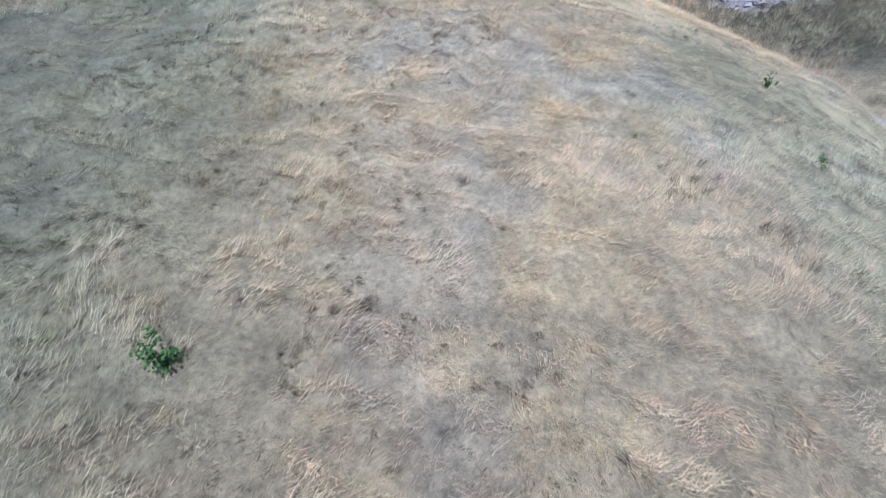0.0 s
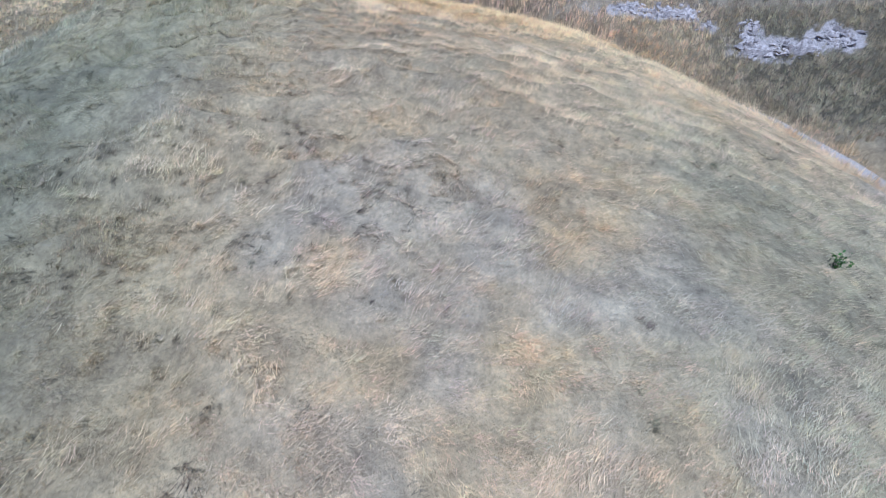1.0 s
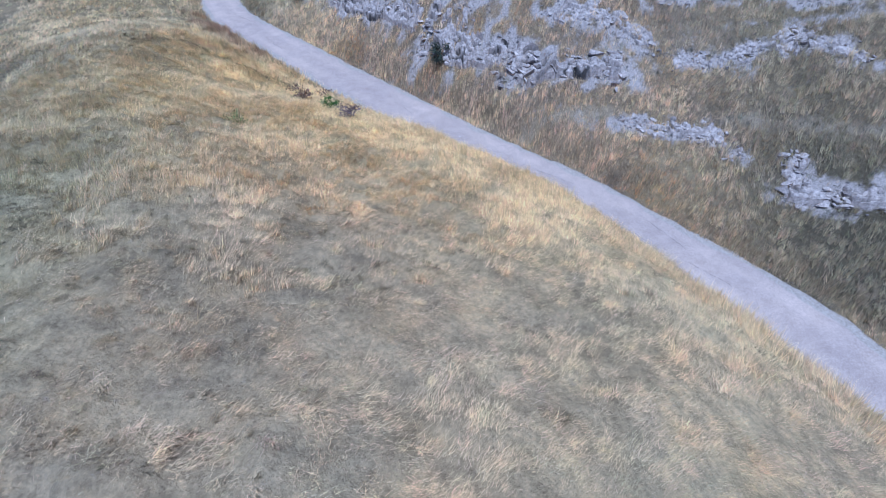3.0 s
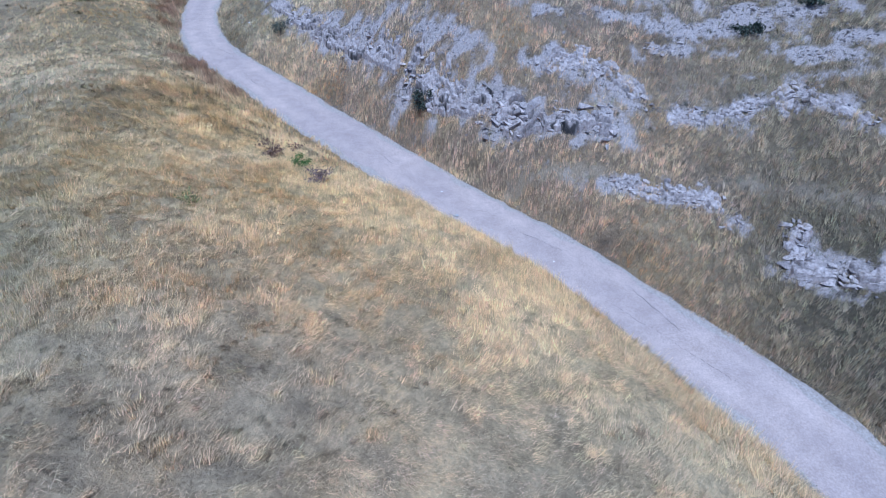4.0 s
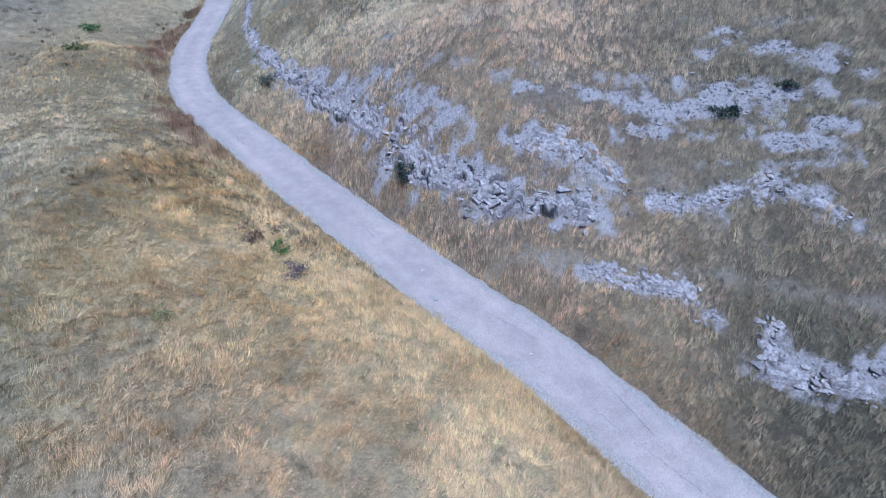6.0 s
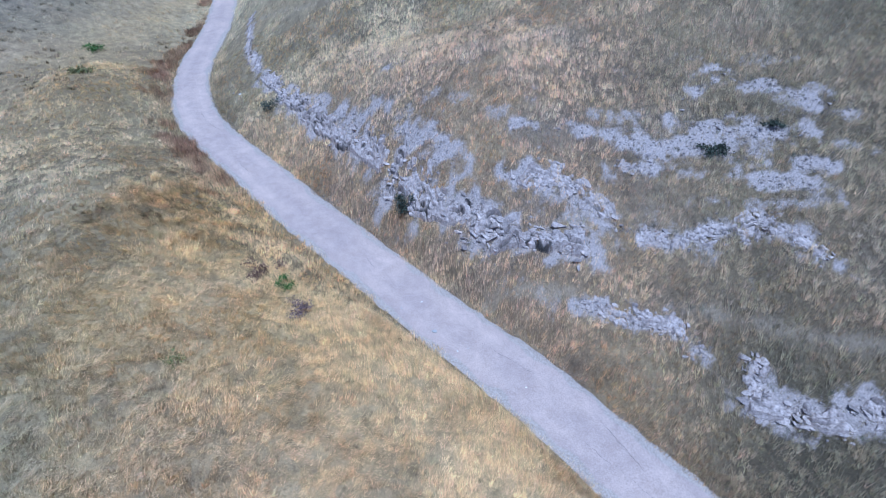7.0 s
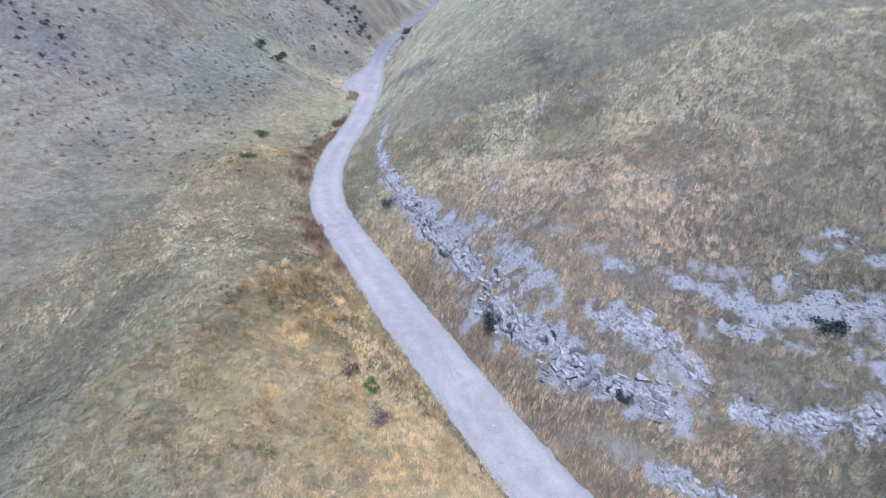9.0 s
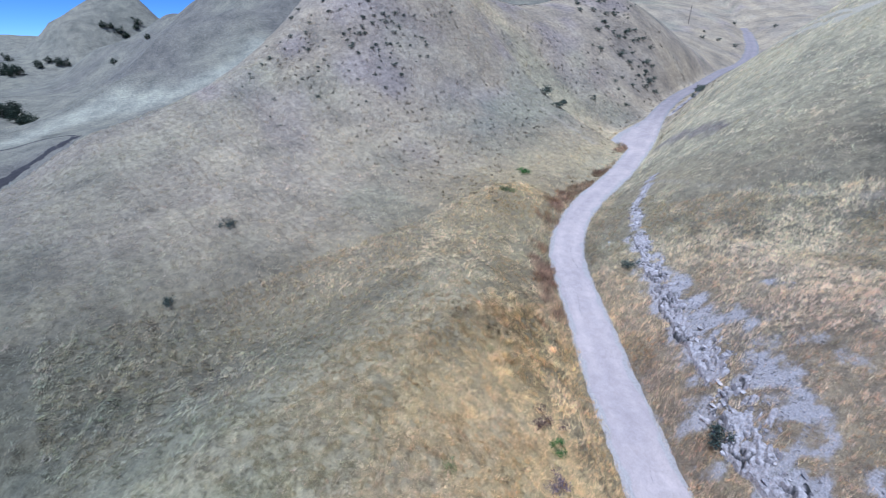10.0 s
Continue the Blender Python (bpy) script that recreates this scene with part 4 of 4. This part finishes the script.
def broken_stone(name, label, p, z, s, material, rnd):
    """Small broken stones, one heap of stuff."""
    shape = np.array([(0.5, 0, 0), (-0.5, 0.05, 0), (0, 0.4, 0.02), (0.05, -0.38, 0), (0.03, 0, 0.26), (0, 0, -0.2)])
    faces = np.array([(0, 2, 4), (2, 1, 4), (1, 3, 4), (3, 0, 4), (2, 0, 5), (1, 2, 5), (3, 1, 5), (0, 3, 5)])
    m = len(p)
    a = rnd.uniform(0, 6.28, m)
    q = shape[None] * rnd.uniform(0.7, 1.3, (m, 6, 1)) * s[:, None, None]
    x = q[..., 0] * np.cos(a)[:, None] - q[..., 1] * np.sin(a)[:, None] + p[:, :1]
    y = q[..., 0] * np.sin(a)[:, None] + q[..., 1] * np.cos(a)[:, None] + p[:, 1:]
    me = mesh_of(name, np.stack([x, y, q[..., 2] + z[:, None] + 0.01], -1).reshape(-1, 3), (6 * np.arange(m)[:, None, None] + faces[None]).reshape(-1, 3))
    me.materials.append(material)
    tagged(new(name, me), label, name, kind="stuff")


def rubble():
    rnd = np.random.default_rng(9)
    spots = []
    for _, line, half, *_ in OUTCROPS:
        line = np.array(line, float)
        lengths = np.linalg.norm(np.diff(line, axis=0), axis=1)
        m = int(lengths.sum() * half * 42)
        k = rnd.choice(len(lengths), m, p=lengths / lengths.sum())
        t = rnd.random((m, 1))
        w = np.diff(line, axis=0)[k] / lengths[k][:, None]
        p = line[k] + t * np.diff(line, axis=0)[k] + np.stack([w[:, 1], -w[:, 0]], 1) * (rnd.normal(0, 0.6, (m, 1)) * half)
        spots.append(p[to_road(p[:, 0], p[:, 1])[0] > ROAD_HALF + 0.5])
    p = np.vstack(spots)
    broken_stone("rubble", "broken pale grey stone among the grass", p, height(p[:, 0], p[:, 1]), 0.05 + 0.16 * rnd.random(len(p)) ** 2.2, ROCK, rnd)


def gravel():
    rnd = np.random.default_rng(10)
    near = np.flatnonzero((LINE[:, 1] > 14) & (LINE[:, 1] < 95))
    k = rnd.choice(near, 9500)
    out = (ROAD_HALF + 0.02 + rnd.normal(0, 0.24, len(k))) * rnd.choice((-1, 1), len(k))
    p = LINE[k, :2] + side[k] * out[:, None] + way[k] * rnd.uniform(-0.2, 0.2, (len(k), 1))
    broken_stone("gravel", "loose pale grit along the road's edges", p, LINE[k, 2] - 0.02 - 0.15 * np.maximum(np.abs(out) - ROAD_HALF, 0), 0.025 + 0.07 * rnd.random(len(k)) ** 3, CHIP_GREY, rnd)


gravel()
rubble()

for n, (x, y, s) in enumerate([(5.15, 39.35, 0.30), (4.4, 41.4, 0.14), (3.3, 40.9, 0.10), (6.35, 38.1, 0.12), (6.9, 38.3, 0.10), (9.6, 36.1, 0.09), (-13.7, 66.2, 0.32), (-14.6, 67.0, 0.28), (-13.3, 65.6, 0.18)]):
    o = new("loose_stone", STONES[n % 14].copy())
    o.data.materials.clear()
    o.data.materials.append(CHIP)
    far, high, _, _ = to_road(np.array([x]), np.array([y]))
    z = float(high[0]) + 0.035 if far[0] < ROAD_HALF else float(height(np.array([x]), np.array([y]))[0])
    o.matrix_world = pose(x, y, z + 0.04 * s, 0, 0, 40 * n) @ Matrix.Diagonal((s, s, s, 1))
    tagged(o, "small white stone lying by the road", "stone", "loose stones")


# ---- shrubs and trees ----
def leaves(count, spread, high, leaf, rnd, low=0.15, tall=False):
    v, f = [], []
    knots = [(rnd.gauss(0, 0.33) * spread, rnd.gauss(0, 0.33) * spread, high * rnd.uniform(low, 0.95)) for _ in range(9 if not tall else 14)]
    for _ in range(count):
        kx, ky, kz = rnd.choice(knots)
        p = Vector((kx + rnd.gauss(0, 0.16) * spread, ky + rnd.gauss(0, 0.16) * spread, max(0.03 * high, kz + rnd.gauss(0, 0.12) * high)))
        d = Vector((rnd.gauss(0, 1), rnd.gauss(0, 1), rnd.gauss(0.5, 0.8))).normalized() * leaf * rnd.uniform(0.7, 1.5)
        e = d.cross(Vector((rnd.gauss(0, 1), rnd.gauss(0, 1), rnd.gauss(0, 1)))).normalized() * leaf * 0.42
        i = len(v)
        v += [p, p + d * 0.5 + e, p + d, p + d * 0.5 - e]
        f.append((i, i + 1, i + 2, i + 3))
    return v, f


def stems(count, spread, high, thick, rnd, base=0.06):
    bm = bmesh.new()
    for _ in range(count):
        a, r = rnd.uniform(0, 6.28), spread * rnd.uniform(0.1, 0.42)
        top = Vector((math.cos(a) * r, math.sin(a) * r, high * rnd.uniform(0.5, 0.9)))
        foot = Vector((math.cos(a) * spread * base, math.sin(a) * spread * base, -0.05))
        d = (top - foot).normalized()
        u = d.orthogonal().normalized()
        w = d.cross(u)
        rings = []
        for t, k in ((0, 1.0), (0.5, 0.7), (1, 0.3)):
            c = foot.lerp(top, t) + Vector((rnd.gauss(0, 0.02), rnd.gauss(0, 0.02), 0)) * high * (t > 0)
            rings.append([bm.verts.new(c + (u * math.cos(q) + w * math.sin(q)) * thick * k) for q in (0, 1.57, 3.14, 4.71)])
        for r0, r1 in zip(rings, rings[1:]):
            for j in range(4):
                bm.faces.new((r0[j], r0[(j + 1) % 4], r1[(j + 1) % 4], r1[j]))
        bm.faces.new(rings[-1])
    return bm


def shrub(name, label, category, spread, high, count, leaf, material, seed, group=""):
    rnd = random.Random(seed)
    thing = new(name)
    tagged(thing, label, category, group)
    part("stems", stems(7, spread, high, 0.02 * high + 0.004, rnd), BARK, thing)
    v, f = leaves(count, spread, high, leaf, rnd)
    me = bpy.data.meshes.new("foliage")
    me.from_pydata(v, [], f)
    me.materials.append(material)
    o = new("foliage", me)
    o.parent = thing
    return thing


def stand(thing, x, y, turn=0, size=1.0):
    thing.matrix_world = pose(x, y, ground_at(x, y) - 0.02, 0, 0, turn) @ Matrix.Diagonal((size, size, size, 1))
    return thing


def again(thing, x, y, turn, size):
    o = copy_thing(thing, pose(x, y, ground_at(x, y) - 0.02, 0, 0, turn))
    o.scale = (size, size, size)
    return o


stand(shrub("green_shrub", "bright green leafy shrub alone in dry grass", "shrub", 0.34, 0.55, 380, 0.05, GREEN, 301), -4.0, 3.62)
stand(shrub("green_weed", "thin upright green weed in pale grass", "weed", 0.22, 0.5, 70, 0.06, GREEN, 302), 9.15, 12.9)
stand(shrub("green_weed", "small low green weed in pale grass", "weed", 0.22, 0.3, 80, 0.05, GREEN, 303), 8.8, 9.5)
stand(shrub("green_shrub", "yellow-green shrub on the golden slope", "shrub", 0.7, 0.5, 170, 0.08, leaf_material("yellow_green_leaves", (0.13, 0.16, 0.05), (0.30, 0.31, 0.12)), 304), -4.5, 34.1)
stand(shrub("green_shrub", "green shrub beside a brown weed clump", "shrub", 0.62, 0.55, 420, 0.075, GREEN, 305), -2.5, 40.2)
stand(shrub("dead_shrub", "purple-brown dead shrub on the golden slope", "shrub", 0.9, 0.5, 520, 0.08, DEAD, 306), -1.0, 37.9)
stand(shrub("dead_shrub", "rust-brown dried weed clump above the road", "shrub", 1.1, 0.6, 560, 0.09, leaf_material("rust_twigs", (0.10, 0.06, 0.045), (0.22, 0.14, 0.10)), 307), -4.1, 41.0)
stand(shrub("grey_shrub", "dark grey shrub growing from the rock ledge", "shrub", 0.85, 1.0, 760, 0.1, DARK, 308), 3.2, 47.2)
stand(shrub("dark_shrub", "low dark shrub on a bare stony band", "shrub", 0.95, 0.45, 760, 0.11, DARK, 309), 20.8, 46.25)
stand(shrub("grey_shrub", "grey-green shrub at the foot of the ledge", "shrub", 1.2, 0.9, 560, 0.10, SAGE, 310), -9.3, 61.6)
stand(shrub("dark_shrub", "small dark shrub on the highest stony band", "shrub", 0.65, 0.35, 420, 0.09, DARK, 311), 24.4, 47.3)
stand(shrub("dark_shrub", "small dark shrub on the grassy slope", "shrub", 1.3, 0.9, 420, 0.13, SAGE, 312), -43.1, 38.0)
stand(shrub("dark_shrub", "small dark shrub in grey-green grass", "shrub", 0.9, 0.6, 320, 0.11, SAGE, 313), -32.9, 29.0)
stand(shrub("green_shrub", "green shrub on the gully side", "shrub", 2.2, 1.5, 520, 0.2, SAGE, 314), -49.0, 102.7)
stand(shrub("green_shrub", "low green shrub on the gully side", "shrub", 1.6, 0.9, 420, 0.2, SAGE, 315), -45.5, 102.1)
stand(shrub("green_shrub", "green shrub in the roadside ditch", "shrub", 1.2, 0.7, 420, 0.14, GREEN, 316), -33.8, 77.5)
stand(shrub("green_shrub", "yellow-green weed patch in the ditch", "shrub", 1.4, 0.5, 420, 0.14, leaf_material("pale_green_leaves", (0.10, 0.12, 0.05), (0.22, 0.23, 0.09)), 317), -28.7, 67.2)

rnd = random.Random(77)
kinds = [shrub("hill_shrub", "dark scrub bush on the canyon side", "shrub", 2.0, 1.4, 260, 0.26, SAGE, 320 + k, "scrub on the hillside") for k in range(4)]
spots = [(-61.5, 144.4), (-57.1, 144.6), (-51.1, 140.4), (-46.8, 140.5), (-46.6, 144.7), (-64.3, 153.4), (-71.9, 156.6), (-48.5, 133.1), (-68.5, 78.9), (-71.3, 72.6), (-69.9, 82.0), (-69.3, 65.9), (-76.2, 71.7), (-70.7, 80.0), (-75.9, 59.1), (-68.2, 60.9), (-59.6, 67.6), (-64.8, 84.3)]
for x, y in list(spots[:8]):
    for _ in range(9):
        spots.append((x + rnd.gauss(0, 4.5), y + rnd.gauss(0, 6)))
for x, y in list(spots[8:16]):
    for _ in range(7):
        spots.append((x + rnd.gauss(0, 5), y + rnd.gauss(0, 6)))
for _ in range(46):
    spots.append((-66.5 + rnd.gauss(0, 3.5), 79 + rnd.gauss(0, 6.5)))
spots += [(-35.5, 146.0), (-33.4, 141.5), (-31.8, 137.0), (-31.4, 132.5), (-34.4, 143.5), (-70.0, 258.0), (-74.0, 250.0), (-64.0, 262.0), (-78.0, 262.0), (-72.0, 300.0), (-60.0, 298.0), (-80.0, 306.0)]
for n, (x, y) in enumerate(spots):
    if to_road(np.array([x]), np.array([y]))[0][0] < 4:
        continue
    size = rnd.uniform(0.5, 0.9) if n >= len(spots) - 12 else rnd.uniform(0.22, 0.7) if y > 100 else rnd.uniform(0.15, 0.4)
    if n < 4:
        stand(kinds[n], x, y, rnd.uniform(0, 360), size)
    else:
        again(kinds[n % 4], x, y, rnd.uniform(0, 360), size)


def tree(seed):
    rnd = random.Random(seed)
    thing = new("valley_tree")
    tagged(thing, "dark rounded tree standing in the far valley", "tree", "trees in the valley")
    bm = stems(6, 6, 6.0, 0.22, rnd, 0.03)
    part("trunk", bm, BARK, thing)
    v, f = leaves(1500, 7.0, 10.5, 0.75, rnd, 0.12, True)
    me = bpy.data.meshes.new("crown")
    me.from_pydata(v, [], f)
    me.materials.append(TREE)
    o = new("crown", me)
    o.parent = thing
    return thing


oaks = [tree(401), tree(402)]
places = [(-616.6, 37.7, 0.9), (-570, 28, 1.3), (-562, 33, 1.2), (-564, 40, 1.1), (-574, 35, 1.2), (-586, 56.6, 1.0), (-593, 65.6, 0.8), (-581.6, 71, 1.1), (-578, 76, 0.9), (-342, 20, 1.0), (-338.5, 23.5, 0.95), (-332, 26, 1.0), (-324, 28, 0.9), (-310, 31.6, 0.8), (-345, 14, 1.0), (-348, 27, 0.9), (-613, 120.5, 0.9), (-611.7, 126, 0.8), (-607, 131, 1.0), (-603, 137, 0.9), (-611, 152, 1.0), (-608, 148, 0.7), (-616.9, 179.6, 1.0), (-379, 107, 0.5), (-376, 83.4, 0.5), (-596, 141, 0.8)]
for n, (x, y, s) in enumerate(places):
    stand(oaks[n], x, y, 50 * n, 0.66 * s) if n < 2 else again(oaks[n % 2], x, y, 70 * n, 0.66 * s)


# ---- utility pole up the canyon ----
bm = bmesh.new()
rings = []
for z, r in ((-0.6, 0.17), (3.5, 0.15), (7.6, 0.11)):
    rings.append([bm.verts.new((r * math.cos(k * 0.785), r * math.sin(k * 0.785), z)) for k in range(8)])
for a, b in zip(rings, rings[1:]):
    for k in range(8):
        bm.faces.new((a[k], a[(k + 1) % 8], b[(k + 1) % 8], b[k]))
bm.faces.new(rings[-1])
me = bpy.data.meshes.new("utility_pole")
bm.to_mesh(me)
bm.free()
me.materials.append(BARK)
pole = new("utility_pole", me)
stand(pole, -87.5, 267.2)
tagged(pole, "weathered wooden utility pole standing in grass", "pole")
